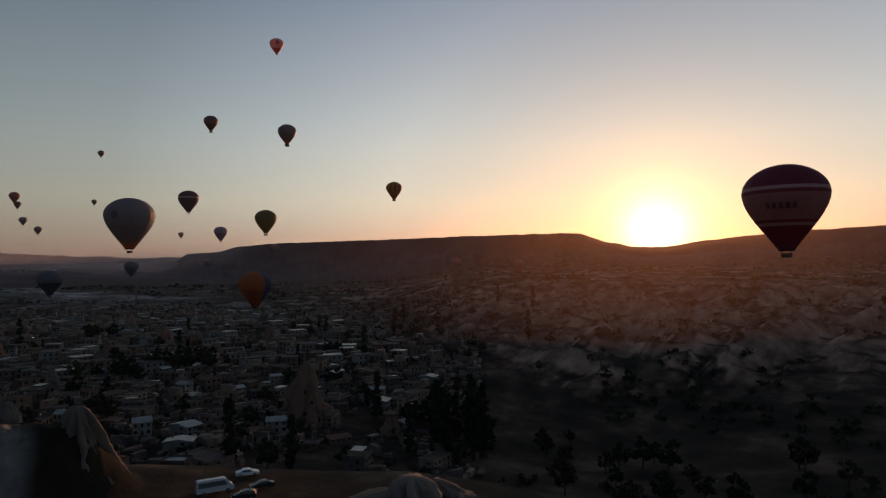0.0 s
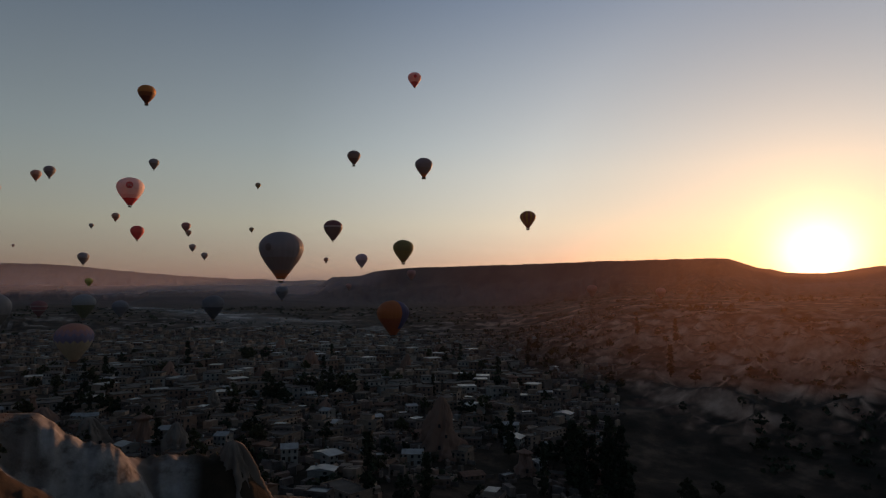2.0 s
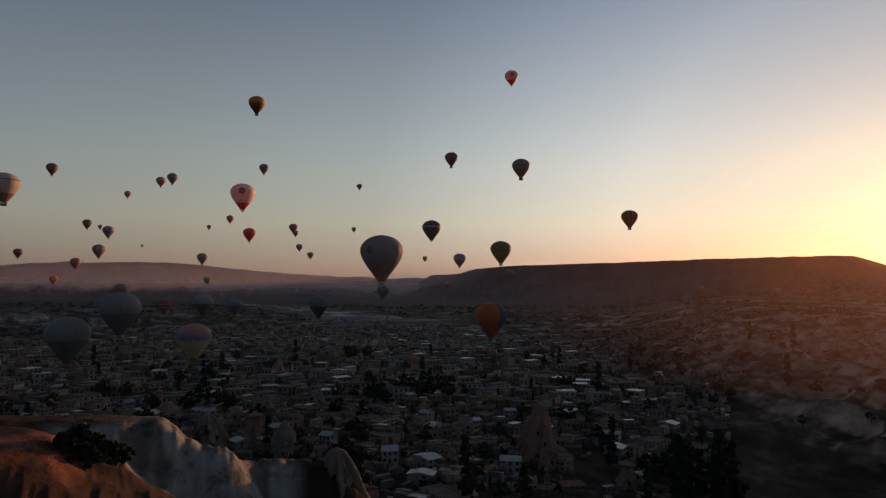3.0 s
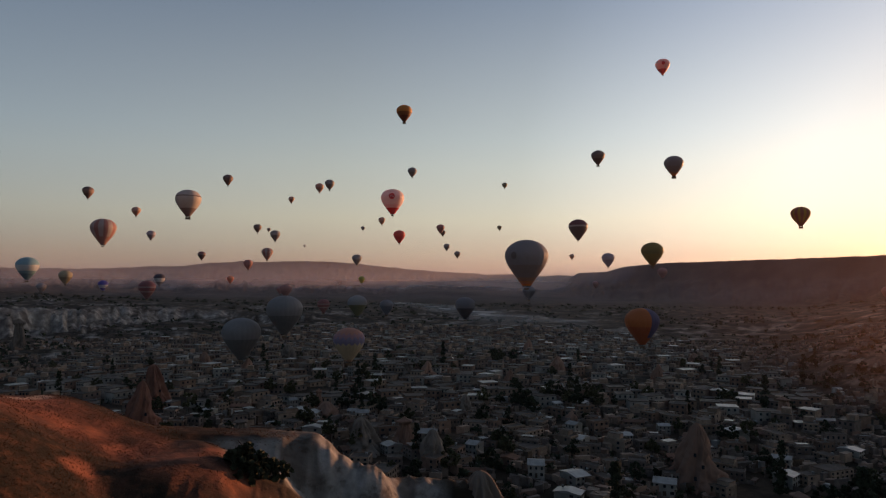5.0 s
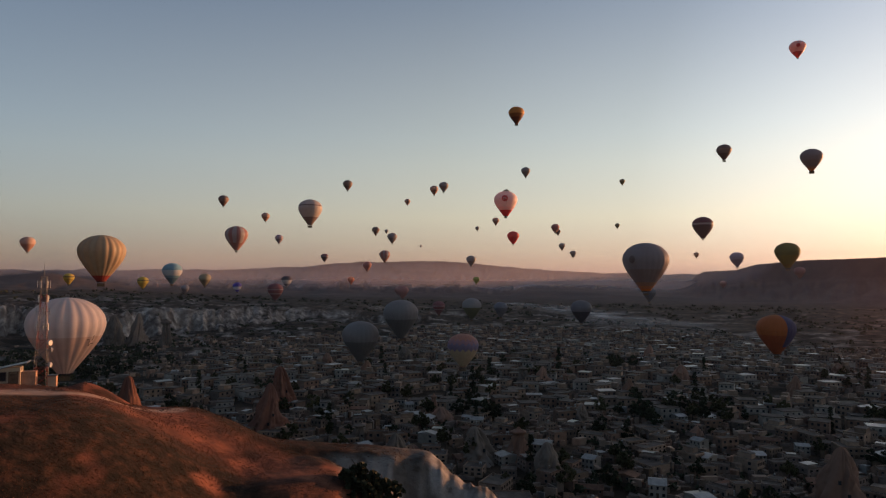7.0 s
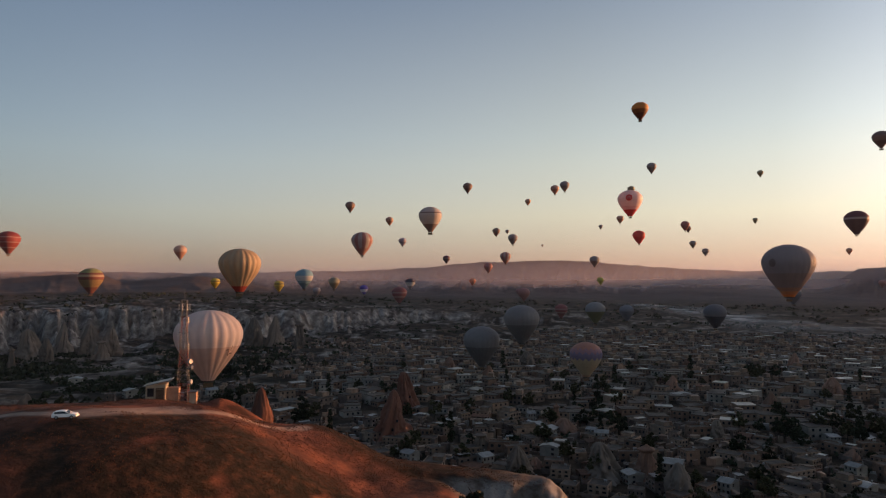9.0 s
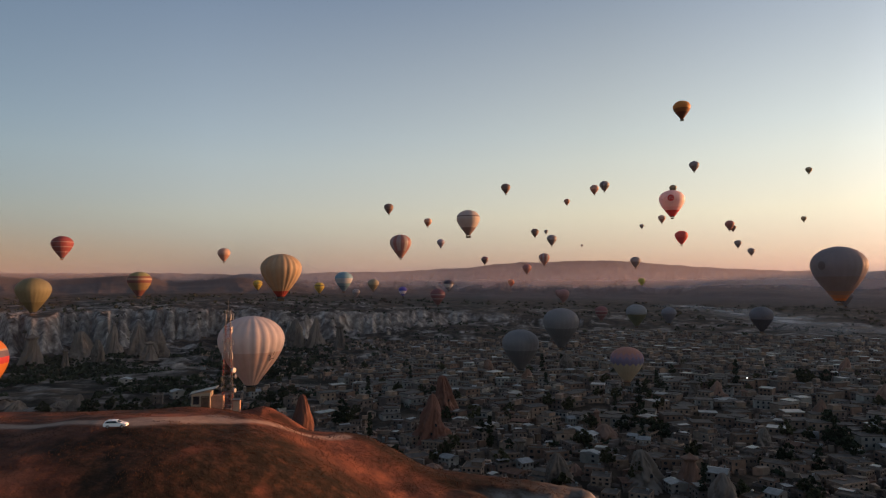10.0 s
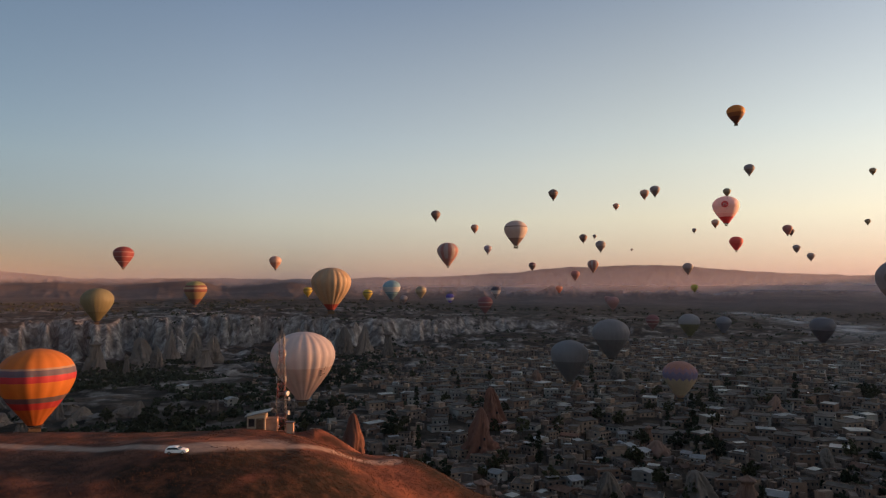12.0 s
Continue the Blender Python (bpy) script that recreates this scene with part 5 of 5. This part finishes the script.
def scrub():
    """Low bushes strewn over plain, cliffs and fields, too many to count."""
    rnd = np.random.default_rng(5)
    n = 12500
    az, r = rnd.uniform(-58, 80, n), 190 + 1600 * rnd.random(n) ** 1.15
    x, y = r * np.sin(np.radians(az)), r * np.cos(np.radians(az))
    az[:5200], r[:5200] = rnd.uniform(-57, -22, 5200), 235 + 520 * rnd.random(5200)
    x, y = r * np.sin(np.radians(az)), r * np.cos(np.radians(az))
    keep = fbm(x / 70 + 3, y / 70 + 4, 4) > 0.5
    az, r, x, y = az[keep], r[keep], x[keep], y[keep]
    z = height(x, y) + Z0
    verts, faces = [], []
    for px, py, pz, pr in zip(x, y, z, r):
        size = rnd.uniform(0.9, 2.6) * (1 + pr / 1600)
        for _ in range(9):
            o = np.array([px, py, pz]) + rnd.normal(0, 0.55, 3) * size * [1, 1, 0.45] + [0, 0, size * 0.5]
            t = rnd.normal(0, 1, 3)
            b = np.cross(t, rnd.normal(0, 1, 3))
            t, b = t / np.linalg.norm(t) * size * 0.55, b / np.linalg.norm(b) * size * 0.5
            i0 = len(verts)
            verts += [o - t, o - b * 0.8, o + t * 0.9, o + b]
            faces.append((i0, i0 + 1, i0 + 2, i0 + 3))
    me = bpy.data.meshes.new("scrub")
    me.from_pydata([tuple(v) for v in verts], [], faces)
    me.materials.append(LEAF)
    tagged(new("scrub", me), "dark scrub and orchards strewn over plain and cliffs", "scrub", kind="stuff")


scrub()


# ---- hilltop: mast, hut, cabinet, car ----
def mast(x, y, tall):
    root = thing("telecom_mast", pose(x, y, ground_z(x, y), 0, 0, 20), "red and grey lattice telecom mast with white antennas", "mast")
    w0, w1 = 1.1, 0.46
    half = lambda z: w0 + (w1 - w0) * min(1, z / (tall * 0.8))
    corners = [(-1, -1), (1, -1), (1, 1), (-1, 1)]
    for cx, cy in corners:
        bm = bmesh.new()
        bm_rod(bm, (cx * w0, cy * w0, -0.4), (cx * w1, cy * w1, tall * 0.8), 0.05)
        bm_rod(bm, (cx * w1, cy * w1, tall * 0.8), (cx * w1, cy * w1, tall), 0.045)
        part("leg", bm, STEEL, root)
    levels = np.linspace(0.2, tall, 13)
    for n_level, (za, zb) in enumerate(zip(levels[:-1], levels[1:])):
        for k in range(4):
            a, b = corners[k], corners[(k + 1) % 4]
            bm = bmesh.new()
            bm_rod(bm, (a[0] * half(za), a[1] * half(za), za), (b[0] * half(zb), b[1] * half(zb), zb), 0.024, 5)
            bm_rod(bm, (b[0] * half(za), b[1] * half(za), za), (a[0] * half(zb), a[1] * half(zb), zb), 0.024, 5)
            bm_rod(bm, (a[0] * half(zb), a[1] * half(zb), zb), (b[0] * half(zb), b[1] * half(zb), zb), 0.024, 5)
            part("brace", bm, RED_STEEL if (n_level // 2) % 2 == 0 else STEEL, root)
    for z, off, count, ph in ((tall * 0.93, 1.0, 6, 0.3), (tall * 0.80, 1.05, 4, 0.9), (tall * 0.68, 1.05, 4, 0.1), (tall * 0.54, 1.1, 3, -0.4)):
        for k in range(count):
            ang = ph + k * math.tau / count
            bm = bmesh.new()
            bm_box(bm, off * math.cos(ang), off * math.sin(ang), z, 0.10, 0.17, 1.3, 0.03, turn=pose(0, 0, 0, 0, 0, math.degrees(ang)))
            antenna = part("panel_antenna", bm, PANEL, root, "tall white panel antenna")
            bm = bmesh.new()
            bm_rod(bm, (0.4 * math.cos(ang), 0.4 * math.sin(ang), z), (off * math.cos(ang), off * math.sin(ang), z), 0.05)
            part("bracket", bm, STEEL, antenna)
    for z, ang, rad in ((tall * 0.40, -0.5, 0.55), (tall * 0.33, 0.3, 0.45), (tall * 0.2, -0.3, 0.5)):
        bm = bmesh.new()
        m = Matrix.Translation((1.6 * math.cos(ang), 1.6 * math.sin(ang), z)) @ pose(0, 0, 0, 0, 90, math.degrees(ang))
        bmesh.ops.create_cone(bm, cap_ends=True, segments=18, radius1=rad, radius2=rad * 0.9, depth=0.35, matrix=m)
        bm_rod(bm, (0.8 * math.cos(ang), 0.8 * math.sin(ang), z), (1.6 * math.cos(ang), 1.6 * math.sin(ang), z), 0.06)
        part("dish", bm, PANEL, root, "white microwave drum dish")
    bm = bmesh.new()
    bm_rod(bm, (0, 0, tall - 0.5), (0, 0, tall + 2.2), 0.04)
    part("lightning_rod", bm, STEEL, root)


def hut(x, y, turn):
    root = thing("equipment_hut", pose(x, y, ground_z(x, y), 0, 0, turn), "cream plastered hut with a sloping sheet roof beside the mast", "hut")
    bm = bmesh.new()
    bm_box(bm, 0, 0, 1.3, 3.6, 3.0, 3.6, 0.04)
    part("wall", bm, PLASTER, root)
    bm = bmesh.new()
    bm_box(bm, 0.3, 0, 3.35, 5.2, 3.8, 0.14, 0.03, turn=pose(0, 0, 0, 0, -12))
    part("roof", bm, TIN, root, "sloping pale sheet-metal roof")
    put("door", DOOR, root, at=pose(0.8, -1.52, 0.05))
    put("window", WINDOWS[0], root, at=pose(-0.9, -1.51, 1.6))
    bm = bmesh.new()
    bm_box(bm, 2.95, 0.3, 0.9, 2.2, 2.2, 2.6, 0.04)
    part("annex", bm, BRICKY, root, "low brown block annex")


def cabinet(x, y, turn, s):
    root = thing("equipment_cabinet", pose(x, y, ground_z(x, y), 0, 0, turn), "brown equipment cabinet on the red hilltop", "cabinet")
    bm = bmesh.new()
    bm_box(bm, 0, 0, 1.0 * s, 1.5 * s, 1.3 * s, 2.6 * s, 0.04)
    part("body", bm, BRICKY, root)
    bm = bmesh.new()
    bm_box(bm, 0, 0, 2.36 * s, 1.7 * s, 1.5 * s, 0.14, 0.03)
    part("lid", bm, STEEL, root)
    bm = bmesh.new()
    bm_box(bm, 0, -0.67 * s, 1.1 * s, 1.1 * s, 0.05, 1.9 * s, 0.015)
    part("door", bm, PLASTER, root)


def fence_post(x, y, h):
    root = thing("fence_post", pose(x, y, ground_z(x, y), 3, 2, 0), "weathered wooden post on the hill crest", "post", "fence posts on the hilltop")
    bm = bmesh.new()
    bm_rod(bm, (0, 0, -0.3), (0, 0, h), 0.07)
    part("post", bm, WOOD, root)


def car(x, y, turn, paint, label, kind="hatch", z=None, grow=1.0):
    """A car with its nose along +x: shaped body, dark glass band, four wheels, lamps."""
    root = thing("car" if kind != "van" else "minibus", pose(x, y, ground_z(x, y) if z is None else z, 0, 0, turn), label, "car" if kind != "van" else "van", "parked vehicles")
    ln, wd, hb, ht = (4.35, 1.8, 0.92, 1.56) if kind == "hatch" else ((4.5, 1.76, 0.9, 1.45) if kind == "sedan" else (6.4, 2.0, 1.15, 2.55))
    if kind == "van":
        side = [(-3.2, 0.4), (-3.2, 2.35), (-3.05, 2.55), (1.5, 2.55), (1.9, 2.42), (2.55, 1.45), (3.1, 1.2), (3.2, 0.95), (3.2, 0.4)]
        glass = [(-2.9, 1.35), (-2.9, 2.2), (1.55, 2.2), (2.2, 1.4)]
        axles, wr = (-2.0, 2.1), 0.36
    elif kind == "sedan":
        side = [(-2.25, 0.35), (-2.25, 0.85), (-2.1, 1.0), (-1.35, 1.05), (-0.85, 1.42), (0.35, 1.45), (1.05, 1.0), (2.0, 0.85), (2.25, 0.65), (2.25, 0.35)]
        glass = [(-1.25, 1.02), (-0.8, 1.34), (0.3, 1.36), (0.9, 1.0)]
        axles, wr = (-1.35, 1.35), 0.32
    else:
        side = [(-2.17, 0.38), (-2.17, 0.9), (-2.05, 1.1), (-1.75, 1.5), (-0.6, 1.58), (0.2, 1.53), (0.95, 1.06), (1.9, 0.92), (2.15, 0.7), (2.17, 0.38)]
        glass = [(-1.8, 1.08), (-1.6, 1.42), (-0.5, 1.48), (0.15, 1.43), (0.75, 1.05)]
        axles, wr = (-1.3, 1.36), 0.35

    def slab(pts, half, inset):
        bm = bmesh.new()
        rings = []
        for s in (-1, 1):
            rings.append([bm.verts.new((px, s * (half - inset * max(0, pz - hb) ** 1.0), pz)) for px, pz in pts])
        bm.faces.new(rings[0])
        bm.faces.new(rings[1][::-1])
        for k in range(len(pts)):
            q = (k + 1) % len(pts)
            bm.faces.new((rings[0][k], rings[0][q], rings[1][q], rings[1][k]))
        return bm

    bm = slab(side, wd / 2, 0.25)
    bmesh.ops.bevel(bm, geom=bm.edges[:], offset=0.05, segments=2, affect="EDGES")
    part("body", bm, paint, root)
    bm = slab(glass, wd / 2 + 0.012, 0.25)
    part("side_glass", bm, GLASS, root, "dark tinted side windows")
    bm = bmesh.new()
    front = glass[-2:] if kind != "hatch" else glass[-2:]
    (xa, za), (xb, zb) = front
    bm_box(bm, (xa + xb) / 2 + 0.17, 0, (za + zb) / 2 + 0.02, math.hypot(xa - xb, za - zb), wd - 0.45, 0.05, turn=pose(0, 0, 0, 0, math.degrees(math.atan2(za - zb, xb - xa))))
    part("windscreen", bm, GLASS, root)
    for ax in axles:
        for s in (-1, 1):
            bm = bmesh.new()
            bmesh.ops.create_cone(bm, cap_ends=True, segments=18, radius1=wr, radius2=wr, depth=0.22, matrix=pose(ax, s * (wd / 2 - 0.09), wr, 90))
            bmesh.ops.bevel(bm, geom=bm.edges[:], offset=0.02, segments=1, affect="EDGES")
            wheel = part("wheel", bm, RUBBER, root)
            bm = bmesh.new()
            bmesh.ops.create_cone(bm, cap_ends=True, segments=14, radius1=wr * 0.6, radius2=wr * 0.5, depth=0.05, matrix=pose(ax, s * (wd / 2 + 0.03), wr, -90 * s))
            part("rim", bm, CHROME, wheel)
    for s in (-1, 1):
        bm = bmesh.new()
        bm_box(bm, side[-2][0] - 0.1, s * (wd / 2 - 0.28), side[-2][1] + 0.06, 0.2, 0.4, 0.16, 0.04)
        part("headlight", bm, CHROME, root)
        bm = bmesh.new()
        bm_box(bm, side[0][0] + 0.03, s * (wd / 2 - 0.2), side[1][1] - 0.02, 0.1, 0.22, 0.3, 0.03)
        part("tail_light", bm, LAMP_RED, root)
    root.scale = (grow, grow, grow)
    return root


mast(-70.0, 120.3, 20.0)
hut(-74.2, 118.2, 24)
cabinet(-68.4, 121.2, 20, 1.0)
car(-68.4, 88.0, 22, PAINT_WHITE, "white hatchback car parked on the dirt track", grow=0.76)
SILVER = textured("silver_car_paint", (0.40, 0.41, 0.43), (0.46, 0.47, 0.49), 0.8, rough=0.3, bump=0.0, metal=0.4)
DARK_PAINT = textured("dark_car_paint", (0.03, 0.03, 0.035), (0.05, 0.05, 0.055), 0.8, rough=0.25, bump=0.0)


# ---- see-through shells standing in for haze over the plain ----
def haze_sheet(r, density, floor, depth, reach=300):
    """A see-through standing shell that imitates aerial haze, thinning out with height."""
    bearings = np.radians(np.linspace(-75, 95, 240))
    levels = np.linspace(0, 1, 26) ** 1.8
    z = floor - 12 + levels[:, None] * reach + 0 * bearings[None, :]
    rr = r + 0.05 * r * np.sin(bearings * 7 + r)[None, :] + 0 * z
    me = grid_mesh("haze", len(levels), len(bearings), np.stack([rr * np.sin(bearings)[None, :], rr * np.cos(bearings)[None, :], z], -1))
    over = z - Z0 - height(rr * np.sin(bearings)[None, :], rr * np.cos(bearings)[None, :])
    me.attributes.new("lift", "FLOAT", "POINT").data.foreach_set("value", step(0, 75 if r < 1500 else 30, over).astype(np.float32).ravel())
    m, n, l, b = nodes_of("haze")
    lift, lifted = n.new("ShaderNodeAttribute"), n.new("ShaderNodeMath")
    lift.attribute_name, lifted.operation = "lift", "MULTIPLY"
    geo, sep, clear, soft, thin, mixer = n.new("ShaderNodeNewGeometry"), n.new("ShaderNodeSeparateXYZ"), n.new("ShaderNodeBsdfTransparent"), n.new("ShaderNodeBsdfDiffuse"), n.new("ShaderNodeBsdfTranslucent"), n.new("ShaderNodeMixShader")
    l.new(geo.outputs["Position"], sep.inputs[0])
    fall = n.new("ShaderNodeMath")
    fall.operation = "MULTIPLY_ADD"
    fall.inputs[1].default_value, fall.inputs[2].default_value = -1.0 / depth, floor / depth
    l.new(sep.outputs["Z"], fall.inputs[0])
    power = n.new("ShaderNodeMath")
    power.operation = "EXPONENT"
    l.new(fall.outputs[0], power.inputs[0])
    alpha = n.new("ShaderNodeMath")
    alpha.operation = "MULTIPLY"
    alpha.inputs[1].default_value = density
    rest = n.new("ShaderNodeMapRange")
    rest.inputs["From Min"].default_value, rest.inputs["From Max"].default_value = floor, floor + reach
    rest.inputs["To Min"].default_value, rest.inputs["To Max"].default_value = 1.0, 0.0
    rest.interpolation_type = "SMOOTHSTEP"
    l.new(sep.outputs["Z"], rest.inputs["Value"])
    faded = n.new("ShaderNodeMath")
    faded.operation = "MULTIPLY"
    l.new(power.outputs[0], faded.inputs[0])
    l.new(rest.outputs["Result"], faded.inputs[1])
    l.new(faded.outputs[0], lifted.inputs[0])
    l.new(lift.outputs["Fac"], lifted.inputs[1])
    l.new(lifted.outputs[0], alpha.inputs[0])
    # the mauve cast of distant haze is put into this colour
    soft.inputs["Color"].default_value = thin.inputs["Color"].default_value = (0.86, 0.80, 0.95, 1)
    # rough refraction, tinted orange, imitates the haze glow towards the sun
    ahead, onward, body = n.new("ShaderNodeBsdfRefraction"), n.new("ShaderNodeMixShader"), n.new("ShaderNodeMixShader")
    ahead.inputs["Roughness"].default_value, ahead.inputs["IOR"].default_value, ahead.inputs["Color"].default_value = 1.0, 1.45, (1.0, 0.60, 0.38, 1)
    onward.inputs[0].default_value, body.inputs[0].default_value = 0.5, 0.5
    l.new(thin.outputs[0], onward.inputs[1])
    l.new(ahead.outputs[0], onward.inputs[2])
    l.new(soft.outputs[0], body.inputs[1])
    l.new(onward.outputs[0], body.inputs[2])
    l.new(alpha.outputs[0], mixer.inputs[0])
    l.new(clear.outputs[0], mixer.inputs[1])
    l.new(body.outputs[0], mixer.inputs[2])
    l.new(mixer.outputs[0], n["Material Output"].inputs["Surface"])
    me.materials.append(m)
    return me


haze = tagged(new("valley_haze", haze_sheet(1200, 0.045, 5, 80)), "see-through shells standing in for thin haze over the plain", "haze", kind="stuff")
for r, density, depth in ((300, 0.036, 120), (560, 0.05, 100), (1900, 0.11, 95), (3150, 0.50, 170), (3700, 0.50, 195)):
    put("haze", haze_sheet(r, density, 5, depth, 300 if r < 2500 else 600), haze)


def mist_bank():
    """A low flat bank of ground mist in the hollow beyond the town."""
    n_u, n_v = 60, 14
    u, v = np.linspace(-1, 1, n_u)[:, None] + np.zeros((1, n_v)), np.linspace(-1, 1, n_v)[None, :] + np.zeros((n_u, 1))
    wob = fbm(u * 3 + 8, v * 2 + 4, 3) - 0.5
    x = 262 + 110 * u + 80 * v + 60 * wob
    y = 1230 - 420 * u + 50 * v
    z = height(x, y) + Z0 + 3 + 7 * np.clip(1 - v * v, 0, 1)
    me = grid_mesh("mist", n_u, n_v, np.stack([x, y, z], -1))
    fade = np.clip((1 - u**2) * (1 - v**2) ** 2 * (0.35 + 3.2 * (fbm(u * 9 + 3, v * 3 + 11, 4) - 0.42)), 0, 1)
    me.attributes.new("fade", "FLOAT", "POINT").data.foreach_set("value", fade.astype(np.float32).ravel())
    m, n, l, b = nodes_of("ground_mist")
    a, mul, clear, soft, mixer = n.new("ShaderNodeAttribute"), n.new("ShaderNodeMath"), n.new("ShaderNodeBsdfTransparent"), n.new("ShaderNodeBsdfDiffuse"), n.new("ShaderNodeMixShader")
    a.attribute_name = "fade"
    mul.operation = "MULTIPLY"
    mul.inputs[1].default_value = 0.5
    soft.inputs["Color"].default_value = (0.88, 0.77, 0.70, 1)
    l.new(a.outputs["Fac"], mul.inputs[0])
    l.new(mul.outputs[0], mixer.inputs[0])
    l.new(clear.outputs[0], mixer.inputs[1])
    l.new(soft.outputs[0], mixer.inputs[2])
    l.new(mixer.outputs[0], n["Material Output"].inputs["Surface"])
    me.materials.append(m)
    tagged(new("mist_bank", me), "low pale ground mist in the hollow beyond town", "mist", kind="stuff")


mist_bank()


# ---- rock outcrops in the side valley ----
def outcrop(x, y, wide, tall, k):
    root = thing("rock_outcrop", pose(x, y, ground_z(x, y) - 0.15 * tall, 0, 0, 47 * k), "weathered pale grey tuff outcrop on dark ground", "rock", "tuff outcrops")
    me = SPIRES[k % 7].copy()
    me.materials.append(CONE_PALE)
    put("rock", me, root, at=Matrix.Diagonal((wide * 1.5, wide * 1.1, tall, 1)))


ro = random.Random(8)
for k in range(30):
    az, r = ro.uniform(-55, -42), ro.uniform(400, 520)
    if k > 26:
        az, r = (38.5, 41.0, 43.0)[k - 27], (112, 108, 118)[k - 27]
    outcrop(*polar(az, r), ro.uniform(9, 24), ro.uniform(5, 12), k)


# ---- parked vehicles ----
def parked(az, r, turn, paint, label, kind):
    car(*polar(az, r), turn, paint, label, kind)


parked(24.3, 124.5, -14, PAINT_WHITE, "white minibus parked on the dark lot below the rocks", "van")
parked(26.9, 134.5, -24, PAINT_WHITE, "white saloon car parked on the dark lot", "sedan")
parked(28.1, 126.5, 160, DARK_PAINT, "dark saloon car parked on the dark lot", "sedan")
parked(26.6, 121, 150, DARK_PAINT, "dark hatchback car parked beside the minibus", "hatch")
for k in range(6):
    parked(14.4 + 0.55 * k, 476 + 3 * k, 60, (SILVER, PAINT_WHITE, DARK_PAINT)[k % 3], ("silver", "white", "dark")[k % 3] + " car in the town car park", "sedan")


def street_lamp(x, y):
    root = thing("street_lamp", pose(x, y, ground_z(x, y)), "lit street lamp on a tall steel pole in town", "lamp")
    bm = bmesh.new()
    bm_rod(bm, (0, 0, -0.3), (0, 0, 7.5), 0.08)
    bm_rod(bm, (0, 0, 7.5), (0, -1.2, 7.8), 0.05)
    part("pole", bm, STEEL, root)
    m, n, l, b = nodes_of("lamp_light")
    b.inputs["Emission Color"].default_value, b.inputs["Emission Strength"].default_value = (1.0, 0.93, 0.82, 1), 6.0
    bm = bmesh.new()
    bm_box(bm, 0, -1.4, 7.75, 0.35, 0.6, 0.16, 0.05)
    part("lamp_head", bm, m, root, "glowing white lamp head")


street_lamp(*polar(11.35, 490))


# ---- dry grass on the hill ----
def hill_grass():
    rnd = np.random.default_rng(12)
    x, y = rnd.uniform(-150, 5, 110000), rnd.uniform(30, 128, 110000)
    h = hill_only(x, y)
    near_track = np.minimum(np.minimum(ridge_gap(x, y, -118, 84, -88, 91), ridge_gap(x, y, -88, 91, -70, 90)), ridge_gap(x, y, -64, 98, -55, 108))
    keep = (h > -17) & (near_track > 2.5) & (ridge_gap(x, y, -70, 96, -61, 102) > 4.0) & (fbm(x / 7, y / 7 + 13, 3) > 0.40)
    x, y = x[keep], y[keep]
    z = height(x, y) + Z0
    n = len(x)
    size = rnd.uniform(0.05, 0.15, n)
    verts = np.zeros((n, 3, 3, 3))
    for k in range(3):
        a = rnd.uniform(0, math.pi, n)
        dx, dy = np.cos(a) * size * 0.5, np.sin(a) * size * 0.5
        lean = rnd.normal(0, 0.25, (2, n)) * size
        verts[:, k, 0] = np.stack([x - dx, y - dy, z - 0.05], -1)
        verts[:, k, 1] = np.stack([x + dx, y + dy, z - 0.05], -1)
        verts[:, k, 2] = np.stack([x + lean[0], y + lean[1], z + size], -1)
    me = bpy.data.meshes.new("grass")
    me.from_pydata(verts.reshape(-1, 3).tolist(), [], np.arange(n * 9).reshape(-1, 3).tolist())
    me.materials.append(textured("dry_red_grass", (0.065, 0.031, 0.020), (0.15, 0.066, 0.037), 0.12))
    tagged(new("dry_grass", me), "dry reddish grass tufts covering the hilltop", "grass", kind="stuff")


hill_grass()
